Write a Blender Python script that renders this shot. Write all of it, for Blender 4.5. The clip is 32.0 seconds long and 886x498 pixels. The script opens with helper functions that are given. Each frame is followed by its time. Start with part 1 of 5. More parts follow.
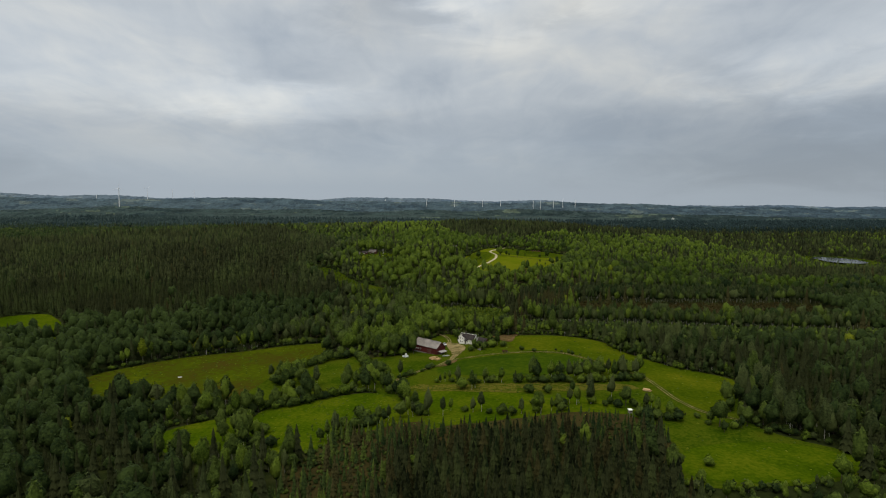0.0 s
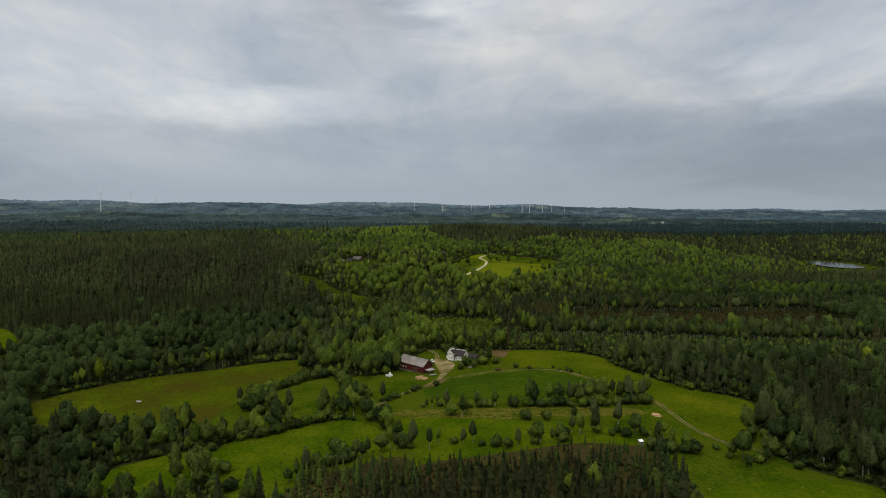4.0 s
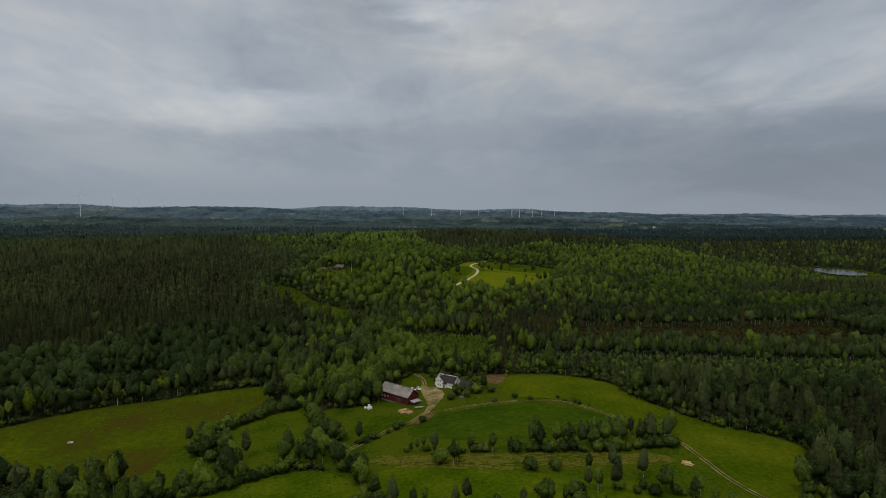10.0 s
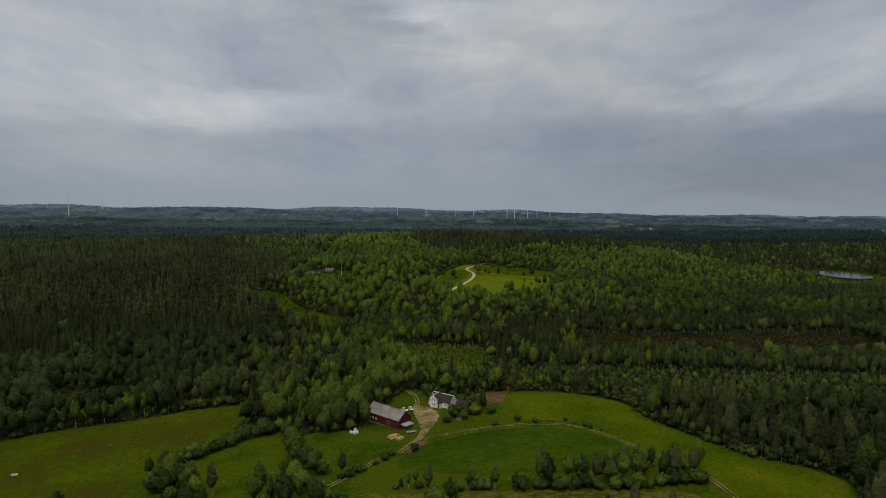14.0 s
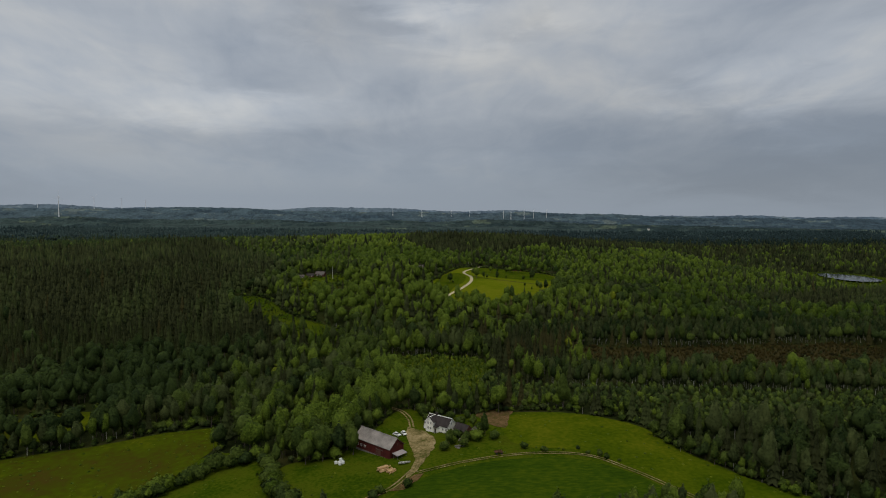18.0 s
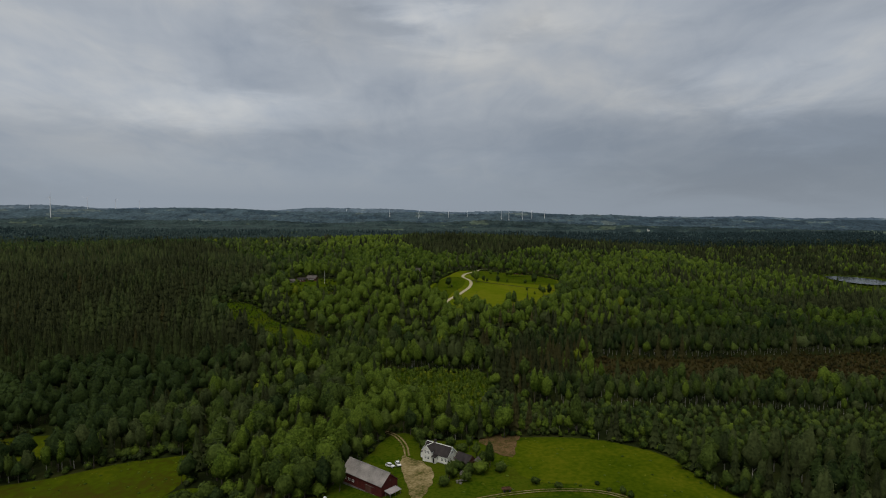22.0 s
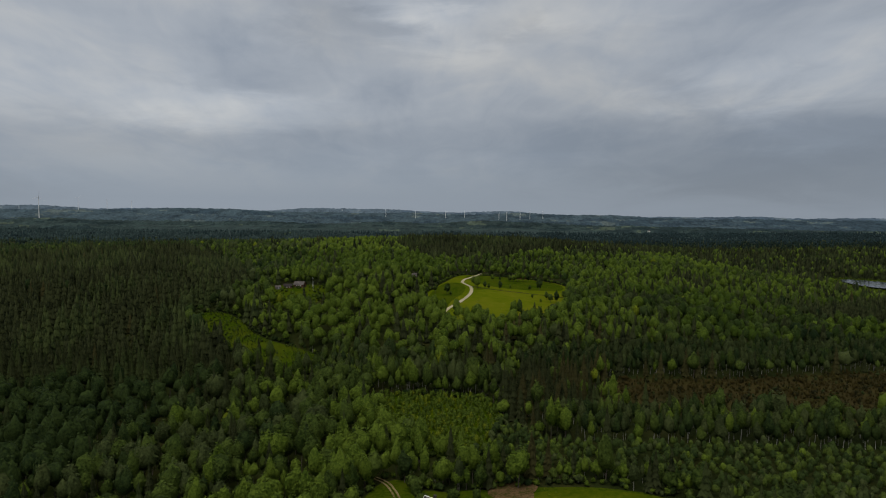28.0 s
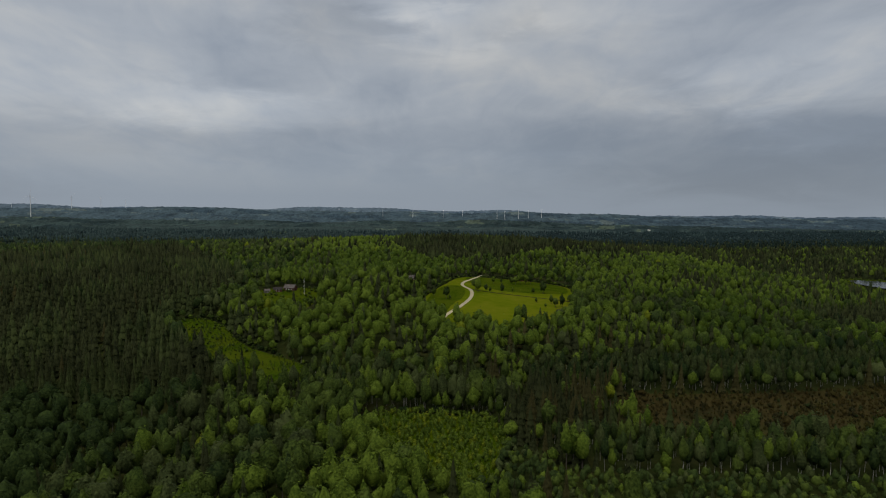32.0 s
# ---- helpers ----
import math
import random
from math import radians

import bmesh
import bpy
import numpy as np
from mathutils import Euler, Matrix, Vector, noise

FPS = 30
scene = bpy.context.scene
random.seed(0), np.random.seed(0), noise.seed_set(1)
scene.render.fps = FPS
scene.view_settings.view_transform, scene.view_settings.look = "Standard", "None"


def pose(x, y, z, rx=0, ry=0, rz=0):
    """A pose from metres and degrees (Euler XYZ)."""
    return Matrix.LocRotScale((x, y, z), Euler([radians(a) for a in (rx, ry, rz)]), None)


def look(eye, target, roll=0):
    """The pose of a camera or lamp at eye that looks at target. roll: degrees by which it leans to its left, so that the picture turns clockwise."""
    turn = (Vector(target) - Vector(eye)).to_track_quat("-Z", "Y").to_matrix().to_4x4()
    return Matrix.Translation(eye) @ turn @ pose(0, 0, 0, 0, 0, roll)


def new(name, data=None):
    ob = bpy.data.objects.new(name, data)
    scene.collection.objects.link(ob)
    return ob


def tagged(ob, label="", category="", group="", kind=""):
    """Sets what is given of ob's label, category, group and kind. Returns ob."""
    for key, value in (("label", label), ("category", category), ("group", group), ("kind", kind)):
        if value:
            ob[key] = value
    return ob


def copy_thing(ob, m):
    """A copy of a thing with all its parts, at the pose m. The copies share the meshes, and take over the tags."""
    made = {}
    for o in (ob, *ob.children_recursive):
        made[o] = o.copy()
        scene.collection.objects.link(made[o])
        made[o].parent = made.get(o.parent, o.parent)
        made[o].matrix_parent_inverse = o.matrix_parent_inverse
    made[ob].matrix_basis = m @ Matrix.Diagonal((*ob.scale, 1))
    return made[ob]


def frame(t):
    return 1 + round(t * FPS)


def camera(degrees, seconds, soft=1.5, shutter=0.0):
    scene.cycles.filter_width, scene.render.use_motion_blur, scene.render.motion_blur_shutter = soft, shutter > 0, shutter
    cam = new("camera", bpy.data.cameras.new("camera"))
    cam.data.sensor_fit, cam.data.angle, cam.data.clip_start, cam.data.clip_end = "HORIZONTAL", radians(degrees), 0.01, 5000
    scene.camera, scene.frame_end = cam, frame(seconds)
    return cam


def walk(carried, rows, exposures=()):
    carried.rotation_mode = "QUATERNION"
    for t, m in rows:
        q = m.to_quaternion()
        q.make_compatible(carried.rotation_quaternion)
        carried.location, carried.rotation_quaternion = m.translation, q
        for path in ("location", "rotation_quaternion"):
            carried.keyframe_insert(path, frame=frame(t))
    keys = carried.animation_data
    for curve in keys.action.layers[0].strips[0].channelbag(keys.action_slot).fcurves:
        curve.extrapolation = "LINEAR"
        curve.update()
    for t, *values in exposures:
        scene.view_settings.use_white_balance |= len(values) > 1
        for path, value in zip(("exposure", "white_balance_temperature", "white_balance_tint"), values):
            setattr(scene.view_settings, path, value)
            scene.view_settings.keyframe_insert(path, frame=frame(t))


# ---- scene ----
from mathutils import geometry, noise

# Camera: seconds, place, heading (to the left), pitch (up), roll, in metres and degrees.
FLIGHT = [
    (0, 0.00, 0.00, 100.00, -0.947, -4.837, 0.061),
    (2, 0.91, 17.97, 100.01, -1.489, -4.664, -0.023),
    (3, 1.37, 26.94, 100.01, -1.751, -4.553, -0.051),
    (6, 2.69, 53.77, 100.03, -2.400, -4.294, -0.082),
    (8, 3.55, 71.60, 100.04, -2.720, -4.165, -0.056),
    (9, 3.98, 80.49, 100.04, -2.860, -4.088, -0.034),
    (11, 4.81, 98.24, 100.05, -3.159, -4.028, 0.020),
    (13, 5.63, 115.94, 100.06, -3.404, -3.995, 0.071),
    (17, 7.21, 151.19, 100.08, -3.829, -3.956, 0.121),
    (19, 7.97, 168.74, 100.08, -3.995, -3.905, 0.131),
    (21, 8.72, 186.24, 100.09, -4.133, -3.875, 0.138),
    (22, 9.09, 194.97, 100.10, -4.172, -3.872, 0.142),
    (23, 9.45, 203.69, 100.10, -4.240, -3.862, 0.147),
    (25, 10.16, 221.09, 100.11, -4.372, -3.855, 0.153),
    (28, 11.19, 247.10, 100.12, -4.485, -3.844, 0.156),
    (30, 11.86, 264.37, 100.13, -4.577, -3.913, 0.157),
    (32, 12.51, 281.60, 100.14, -4.723, -3.958, 0.149),
]
cam = camera(71.0, 32.0, soft=1.1)
walk(cam, [(t, pose(x, y, z, 0, 0, yaw) @ pose(0, 0, 0, 90 + pitch) @ pose(0, 0, 0, 0, 0, roll))
           for t, x, y, z, yaw, pitch, roll in FLIGHT],
     exposures=[(0, 0.40, 6720, 8), (1, 0.47, 6720, 8), (3.2, 0.47, 6700, 8), (6, 0.02, 6580, 9), (14, 0.0, 6540, 10), (32, -0.06, 6500, 10)])

# ---------------------------------------------------------------- sky and sun
world = bpy.data.worlds.new("overcast_sky")
scene.world = world
world.use_nodes = True


def sky_nodes(tree):
    n, l = tree.nodes, tree.links
    n.clear()
    out, back = n.new("ShaderNodeOutputWorld"), n.new("ShaderNodeBackground")
    coord, sep = n.new("ShaderNodeTexCoord"), n.new("ShaderNodeSeparateXYZ")
    l.new(coord.outputs["Generated"], sep.inputs[0])

    def op(kind, a, b=None, c=None):
        m = n.new("ShaderNodeMath")
        m.operation = kind
        for i, v in enumerate((a, b, c)):
            if v is None:
                continue
            if isinstance(v, (int, float)):
                m.inputs[i].default_value = v
            else:
                l.new(v, m.inputs[i])
        return m.outputs[0]

    up = op("MAXIMUM", sep.outputs["Z"], 0.0)
    flat = n.new("ShaderNodeCombineXYZ")
    l.new(op("MULTIPLY", sep.outputs["X"], 1.7), flat.inputs[0])
    l.new(op("MULTIPLY", sep.outputs["Z"], 5.0), flat.inputs[1])
    l.new(op("MULTIPLY", sep.outputs["Y"], 1.7), flat.inputs[2])

    def cloud(scale, detail, rough, offset, stretch, distort=0.0):
        mapping, tex = n.new("ShaderNodeMapping"), n.new("ShaderNodeTexNoise")
        mapping.inputs["Location"].default_value = offset
        mapping.inputs["Rotation"].default_value = (0, 0, radians(-14))
        mapping.inputs["Scale"].default_value = stretch
        l.new(flat.outputs[0], mapping.inputs[0]), l.new(mapping.outputs[0], tex.inputs["Vector"])
        tex.inputs["Scale"].default_value, tex.inputs["Detail"].default_value = scale, detail
        tex.inputs["Roughness"].default_value, tex.inputs["Distortion"].default_value = rough, distort
        return tex.outputs["Fac"]

    # The cloud deck as a level sheet overhead, seen in perspective.
    deck, depth = n.new("ShaderNodeCombineXYZ"), op("ADD", up, 0.22)
    l.new(op("DIVIDE", sep.outputs["X"], depth), deck.inputs[0]), l.new(op("DIVIDE", sep.outputs["Y"], depth), deck.inputs[1])

    def sheet(scale, detail, rough, offset, turn, stretch, distort):
        mapping, tex = n.new("ShaderNodeMapping"), n.new("ShaderNodeTexNoise")
        mapping.inputs["Location"].default_value, mapping.inputs["Rotation"].default_value = offset, (0, 0, radians(turn))
        mapping.inputs["Scale"].default_value = stretch
        l.new(deck.outputs[0], mapping.inputs[0]), l.new(mapping.outputs[0], tex.inputs["Vector"])
        tex.inputs["Scale"].default_value, tex.inputs["Detail"].default_value = scale, detail
        tex.inputs["Roughness"].default_value, tex.inputs["Distortion"].default_value = rough, distort
        return tex.outputs["Fac"]

    big = cloud(2.0, 4, 0.5, (3.1, 0.7, 0), (0.9, 0.9, 1), 0.4)
    small = cloud(5.0, 8, 0.58, (1.3, 2.2, 0), (0.8, 1.0, 1), 0.5)
    streak = sheet(1.15, 8, 0.52, (2.4, 5.1, 0), 8, (1.5, 0.55, 1), 0.8)
    billow = sheet(3.4, 8, 0.58, (7.7, 1.9, 0), -6, (1.3, 0.7, 1), 1.0)
    mixed = op("ADD", op("MULTIPLY", big, 0.46), op("MULTIPLY_ADD", billow, 0.20, op("MULTIPLY", streak, 0.34)))
    ramp = n.new("ShaderNodeValToRGB")
    ramp.color_ramp.elements[0].position, ramp.color_ramp.elements[0].color = 0.36, (0.272, 0.312, 0.372, 1)
    ramp.color_ramp.elements[1].position, ramp.color_ramp.elements[1].color = 0.64, (0.500, 0.510, 0.512, 1)
    middle = ramp.color_ramp.elements.new(0.5)
    middle.color = (0.372, 0.406, 0.452, 1)
    # Towards the horizon the cloud deck is seen edge on and turns an even blue grey.
    low = n.new("ShaderNodeValToRGB")
    low.color_ramp.elements[0].position, low.color_ramp.elements[0].color = 0.0, (0.276, 0.322, 0.382, 1)
    low.color_ramp.elements[1].position, low.color_ramp.elements[1].color = 0.10, (0.230, 0.277, 0.352, 1)
    l.new(up, low.inputs[0])
    blend = n.new("ShaderNodeMapRange")
    blend.inputs["From Min"].default_value, blend.inputs["From Max"].default_value = 0.015, 0.15
    l.new(up, blend.inputs["Value"])
    mix = n.new("ShaderNodeMix")
    mix.data_type = "RGBA"
    l.new(blend.outputs[0], mix.inputs["Factor"])
    l.new(low.outputs[0], mix.inputs["A"]), l.new(ramp.outputs[0], mix.inputs["B"])
    sky = n.new("ShaderNodeTexSky")
    sky.sky_type, sky.sun_disc = "NISHITA", False
    sky.sun_elevation, sky.sun_rotation = radians(62), radians(207)
    faint = n.new("ShaderNodeMix")
    faint.data_type, faint.blend_type = "RGBA", "ADD"
    faint.inputs["Factor"].default_value = 0.006
    l.new(mix.outputs["Result"], faint.inputs["A"]), l.new(sky.outputs[0], faint.inputs["B"])
    # The cloud is thinner to one side of the sky.
    total = op("MULTIPLY_ADD", sep.outputs["X"], -0.16, 1.0)
    wisp = op("MULTIPLY", op("SUBTRACT", small, 0.5), 0.30)
    ax, az = op("ADD", sep.outputs["X"], wisp), op("MULTIPLY_ADD", wisp, 0.35, sep.outputs["Z"])
    # Thick and thin places of the cloud deck: direction, half widths, gain.
    for x0, z0, wx, wz, gain in ((-0.492, 0.175, 0.226, 0.078, 0.10), (-0.247, 0.149, 0.139, 0.030, 0.22), (0.045, 0.291, 0.070, 0.030, 0.28), (-0.336, 0.260, 0.304, 0.070, 0.0),
                                 (0.559, 0.179, 0.148, 0.070, 0.25), (0.288, 0.290, 0.226, 0.035, 0.15), (-0.085, 0.288, 0.087, 0.052, -0.20), (-0.325, 0.100, 0.417, 0.030, -0.14),
                                 (0.441, 0.120, 0.287, 0.057, -0.18), (0.551, 0.050, 0.261, 0.045, -0.26), (-0.62, 0.03, 0.14, 0.06, -0.26), (0.208, 0.272, 0.052, 0.019, -0.13), (0.116, 0.242, 0.087, 0.016, 0.10)):
        dx = op("DIVIDE", op("SUBTRACT", ax, x0), wx)
        dz = op("DIVIDE", op("SUBTRACT", az, z0), wz)
        r2 = op("ADD", op("MULTIPLY", dx, dx), op("MULTIPLY", dz, dz))
        total = op("MULTIPLY_ADD", op("POWER", 2.718, op("MULTIPLY", r2, -1.0)), gain, total)
    l.new(op("MULTIPLY_ADD", op("SUBTRACT", total, 1.0), 0.26, mixed), ramp.inputs[0])
    total = op("MULTIPLY_ADD", op("SUBTRACT", total, 1.0), 0.6, 1.0)
    # Overhead, a covered sky is brighter than low down.
    crown = n.new("ShaderNodeMapRange")
    crown.interpolation_type = "SMOOTHSTEP"
    crown.inputs["From Min"].default_value, crown.inputs["From Max"].default_value = 0.36, 0.95
    crown.inputs["To Min"].default_value, crown.inputs["To Max"].default_value = 1.0, 1.8
    l.new(up, crown.inputs["Value"])
    side = op("MULTIPLY", total, crown.outputs[0])
    tone = n.new("ShaderNodeVectorMath")
    tone.operation = "SCALE"
    l.new(faint.outputs["Result"], tone.inputs[0]), l.new(side, tone.inputs["Scale"])
    # High up the cloud scatters a whiter light than near the horizon.
    white = n.new("ShaderNodeMix")
    white.data_type, white.blend_type = "RGBA", "MULTIPLY"
    white.inputs["B"].default_value = (1.09, 1.0, 0.80, 1)
    high = n.new("ShaderNodeMapRange")
    high.inputs["From Min"].default_value, high.inputs["From Max"].default_value = 0.36, 0.7
    l.new(up, high.inputs["Value"]), l.new(high.outputs[0], white.inputs["Factor"])
    l.new(tone.outputs[0], white.inputs["A"]), l.new(white.outputs["Result"], back.inputs["Color"])
    back.inputs["Strength"].default_value = 0.94
    l.new(back.outputs[0], out.inputs[0])


sky_nodes(world.node_tree)

sun = new("sun", bpy.data.lights.new("sun", "SUN"))
sun.data.energy, sun.data.angle, sun.data.color = 1.0, radians(30), (1.0, 0.96, 0.9)
sun.matrix_world = look((0, 0, 300), (70, 140, 0))

# ---------------------------------------------------------------- materials


def material(name, colours, scales=(0.15, 2.0), rough=0.85, bump=0.0, bump_scale=6.0, island=0.0, obj=0.0,
             metal=0.0, specular=0.25, weights=(0.65, 0.35), span=0.30, stretch=None, relief=0.3):
    """Colours laid out by noise at two scales in metres, with fine relief; island and obj vary its brightness piece by piece."""
    m = bpy.data.materials.new(name)
    m.use_nodes = True
    n, l = m.node_tree.nodes, m.node_tree.links
    b = n["Principled BSDF"]
    geo = n.new("ShaderNodeNewGeometry")
    total, spot = None, geo.outputs["Position"]
    if stretch:
        wide = n.new("ShaderNodeVectorMath")
        wide.operation = "MULTIPLY"
        wide.inputs[1].default_value = stretch
        l.new(spot, wide.inputs[0])
        spot = wide.outputs[0]
    for scale, weight in zip(scales, weights):
        tex = n.new("ShaderNodeTexNoise")
        tex.inputs["Scale"].default_value, tex.inputs["Detail"].default_value = scale, 4
        l.new(spot, tex.inputs["Vector"])
        mul = n.new("ShaderNodeMath")
        mul.operation = "MULTIPLY_ADD"
        mul.inputs[1].default_value = weight
        l.new(tex.outputs["Fac"], mul.inputs[0])
        if total is None:
            mul.inputs[2].default_value = 0.0
        else:
            l.new(total, mul.inputs[2])
        total = mul.outputs[0]
    for source, amount in (("island", island), ("obj", obj)):
        if amount:
            node = geo if source == "island" else n.new("ShaderNodeObjectInfo")
            mul = n.new("ShaderNodeMath")
            mul.operation = "MULTIPLY_ADD"
            mul.inputs[1].default_value = amount
            l.new(node.outputs["Random Per Island" if source == "island" else "Random"], mul.inputs[0])
            add = n.new("ShaderNodeMath")
            add.inputs[1].default_value = -amount / 2
            l.new(total, add.inputs[0]), l.new(add.outputs[0], mul.inputs[2])
            total = mul.outputs[0]
    ramp = n.new("ShaderNodeValToRGB")
    els = ramp.color_ramp.elements
    while len(els) < len(colours):
        els.new(0.5)
    for i, c in enumerate(colours):
        els[i].position, els[i].color = 0.5 + span * (i / max(1, len(colours) - 1) - 0.5), (*c, 1)
    l.new(total, ramp.inputs[0]), l.new(ramp.outputs[0], b.inputs["Base Color"])
    b.inputs["Roughness"].default_value, b.inputs["Metallic"].default_value = rough, metal
    b.inputs["Specular IOR Level"].default_value = specular
    if bump:
        tex, bm_ = n.new("ShaderNodeTexNoise"), n.new("ShaderNodeBump")
        tex.inputs["Scale"].default_value, tex.inputs["Detail"].default_value = bump_scale, 5
        l.new(geo.outputs["Position"], tex.inputs["Vector"]), l.new(tex.outputs["Fac"], bm_.inputs["Height"])
        bm_.inputs["Strength"].default_value, bm_.inputs["Distance"].default_value = bump, relief
        l.new(bm_.outputs[0], b.inputs["Normal"])
    return m


def leaf(name, dark, light, island=0.12, obj=0.20):
    return material(name, [dark, light], (0.09, 1.1), 0.7, 0.6, 1.3, island, obj, 0, 0.03, (0.35, 0.65), 0.26, relief=0.6)


LEAF_MID = leaf("leaf_mid_green", (0.018, 0.033, 0.007), (0.068, 0.096, 0.018))
LEAF_DARK = leaf("leaf_dark_green", (0.010, 0.020, 0.007), (0.038, 0.058, 0.015))
LEAF_LIGHT = leaf("leaf_light_green", (0.032, 0.056, 0.007), (0.102, 0.144, 0.018))
LEAF_GREY = leaf("leaf_grey_green", (0.020, 0.030, 0.010), (0.062, 0.078, 0.026))
LEAF_YELLOW = leaf("leaf_yellow_green", (0.060, 0.084, 0.006), (0.150, 0.176, 0.014))
SPRUCE_DARK = leaf("spruce_needle_dark", (0.007, 0.010, 0.004), (0.035, 0.042, 0.016), 0.22)
SPRUCE_MID = leaf("spruce_needle_green", (0.010, 0.017, 0.006), (0.045, 0.058, 0.019), 0.22)
SPRUCE_WARM = leaf("spruce_needle_warm", (0.015, 0.015, 0.0055), (0.050, 0.047, 0.017))
BARK = material("bark", [(0.05, 0.04, 0.03), (0.13, 0.11, 0.09)], (1.0, 8.0), 0.9, 0.4, 9)
BIRCH_BARK = material("birch_bark", [(0.12, 0.11, 0.10), (0.5, 0.48, 0.44)], (0.9, 5.0), 0.8, 0.2, 9)
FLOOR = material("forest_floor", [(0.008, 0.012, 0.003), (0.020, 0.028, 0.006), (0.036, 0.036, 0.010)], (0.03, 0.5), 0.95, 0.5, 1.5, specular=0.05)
GRASS = material("field_grass", [(0.026, 0.052, 0.0016), (0.044, 0.074, 0.0022), (0.084, 0.104, 0.005)], (0.05, 0.6), 0.9, 0.7, 1.6, specular=0.0, weights=(0.55, 0.45))
LEY = material("yellow_green_ley", [(0.031, 0.055, 0.002), (0.054, 0.077, 0.003), (0.096, 0.105, 0.006)], (0.035, 0.5), 0.9, 0.7, 1.6, specular=0.0, weights=(0.6, 0.4))
CROP = material("green_crop", [(0.017, 0.038, 0.003), (0.029, 0.056, 0.0035), (0.050, 0.074, 0.004)], (0.05, 0.5), 0.9, 0.9, 1.4, specular=0.0, weights=(0.45, 0.55), stretch=(0.6, 1.5, 1))
PASTURE = material("rough_pasture", [(0.05239, 0.03783, 0.007276), (0.04511, 0.04802, 0.004365), (0.04802, 0.06839, 0.002911), (0.07567, 0.08731, 0.004365)], (0.022, 0.30), 0.92, 0.8, 1.5, specular=0.0, weights=(0.6, 0.4))
ROUGH = material("tussock_ground", [(0.02099, 0.04388, 0.001908), (0.03625, 0.06106, 0.002862), (0.05724, 0.07632, 0.00477), (0.04388, 0.05724, 0.003816)], (0.06, 0.7), 0.95, 0.8, 1.6, specular=0.0, weights=(0.5, 0.5))
WEEDS = material("dry_weeds", [(0.030, 0.052, 0.003), (0.042, 0.060, 0.004), (0.120, 0.104, 0.020), (0.046, 0.060, 0.004), (0.034, 0.052, 0.003)], (0.10, 0.45), 0.95, 0.8, 1.4, specular=0.0, weights=(0.4, 0.6), span=0.26, stretch=(0.5, 1.8, 1))
FARGRASS = material("hay_meadow", [(0.0663, 0.0952, 0.0034), (0.0952, 0.119, 0.0051), (0.1275, 0.1292, 0.0102)], (0.014, 0.12), 0.9, 0.4, 1.0, specular=0.0)
BOG = material("bog_heath", [(0.022, 0.022, 0.006), (0.042, 0.032, 0.010), (0.036, 0.040, 0.009)], (0.03, 0.4), 0.95, 0.6, 1.5, specular=0.05)
SOIL = material("ploughed_soil", [(0.050, 0.056, 0.010), (0.105, 0.068, 0.032), (0.165, 0.105, 0.052)], (0.25, 1.2), 0.95, 0.8, 2, specular=0.0, weights=(0.45, 0.55), span=0.24)
GRAVEL = material("gravel", [(0.070, 0.074, 0.018), (0.150, 0.122, 0.052), (0.23, 0.18, 0.088), (0.32, 0.255, 0.14)], (0.14, 0.9), 0.95, 0.5, 8, specular=0.0, weights=(0.55, 0.45), span=0.26)
PALE_ROAD = material("pale_gravel_road", [(0.34, 0.30, 0.19), (0.46, 0.40, 0.27)], (0.05, 0.8), 0.9, 0.2, 6)
WATER = material("lake_water", [(0.03, 0.04, 0.045), (0.04, 0.05, 0.055)], (0.02, 0.2), 0.22, 0.35, 0.5, specular=0.5)
RED_WALL = material("red_painted_boards", [(0.060, 0.011, 0.010), (0.105, 0.018, 0.014)], (0.5, 5.0), 0.85, 0.2, 8)
SHED_WALL = material("weathered_red_boards", [(0.07, 0.03, 0.022), (0.12, 0.055, 0.04)], (0.6, 5.0), 0.9, 0.3, 8)
WHITE_WALL = material("white_painted_boards", [(0.76, 0.75, 0.69), (0.86, 0.85, 0.80)], (0.4, 4.0), 0.7, 0.1, 8)
WHITE_TRIM = material("white_trim_paint", [(0.80, 0.80, 0.77), (0.88, 0.88, 0.85)], (0.6, 5.0), 0.6)
BARN_ROOF = material("grey_roof_sheets", [(0.13, 0.12, 0.112), (0.22, 0.20, 0.19), (0.30, 0.27, 0.255)], (0.25, 3.0), 0.75, 0.2, 5)
HOUSE_ROOF = material("dark_roof_tiles", [(0.026, 0.022, 0.023), (0.056, 0.048, 0.048)], (0.5, 5.0), 0.8, 0.3, 6, specular=0.08)
SHED_ROOF = material("brown_grey_roof", [(0.07, 0.06, 0.058), (0.14, 0.12, 0.115)], (0.5, 4.0), 0.8, 0.3, 6)
LEANTO_ROOF = material("pale_sheet_roof", [(0.27, 0.24, 0.245), (0.40, 0.36, 0.365)], (0.4, 3.0), 0.7, specular=0.1)
WINDOW = material("window_glass", [(0.015, 0.018, 0.022), (0.03, 0.035, 0.04)], (0.5, 2.0), 0.1, specular=0.6)
DARK = material("dark_opening", [(0.012, 0.010, 0.009), (0.02, 0.018, 0.016)], (0.5, 2.0), 0.9)
BRICK_DARK = material("sooty_brick", [(0.035, 0.03, 0.03), (0.07, 0.055, 0.05)], (1.0, 6.0), 0.9, 0.4, 10)
CAR_PAINT = material("white_car_paint", [(0.70, 0.71, 0.72), (0.78, 0.78, 0.78)], (0.4, 3.0), 0.25, specular=0.5)
RUBBER = material("black_rubber", [(0.012, 0.012, 0.012), (0.03, 0.03, 0.03)], (1.0, 8.0), 0.8)
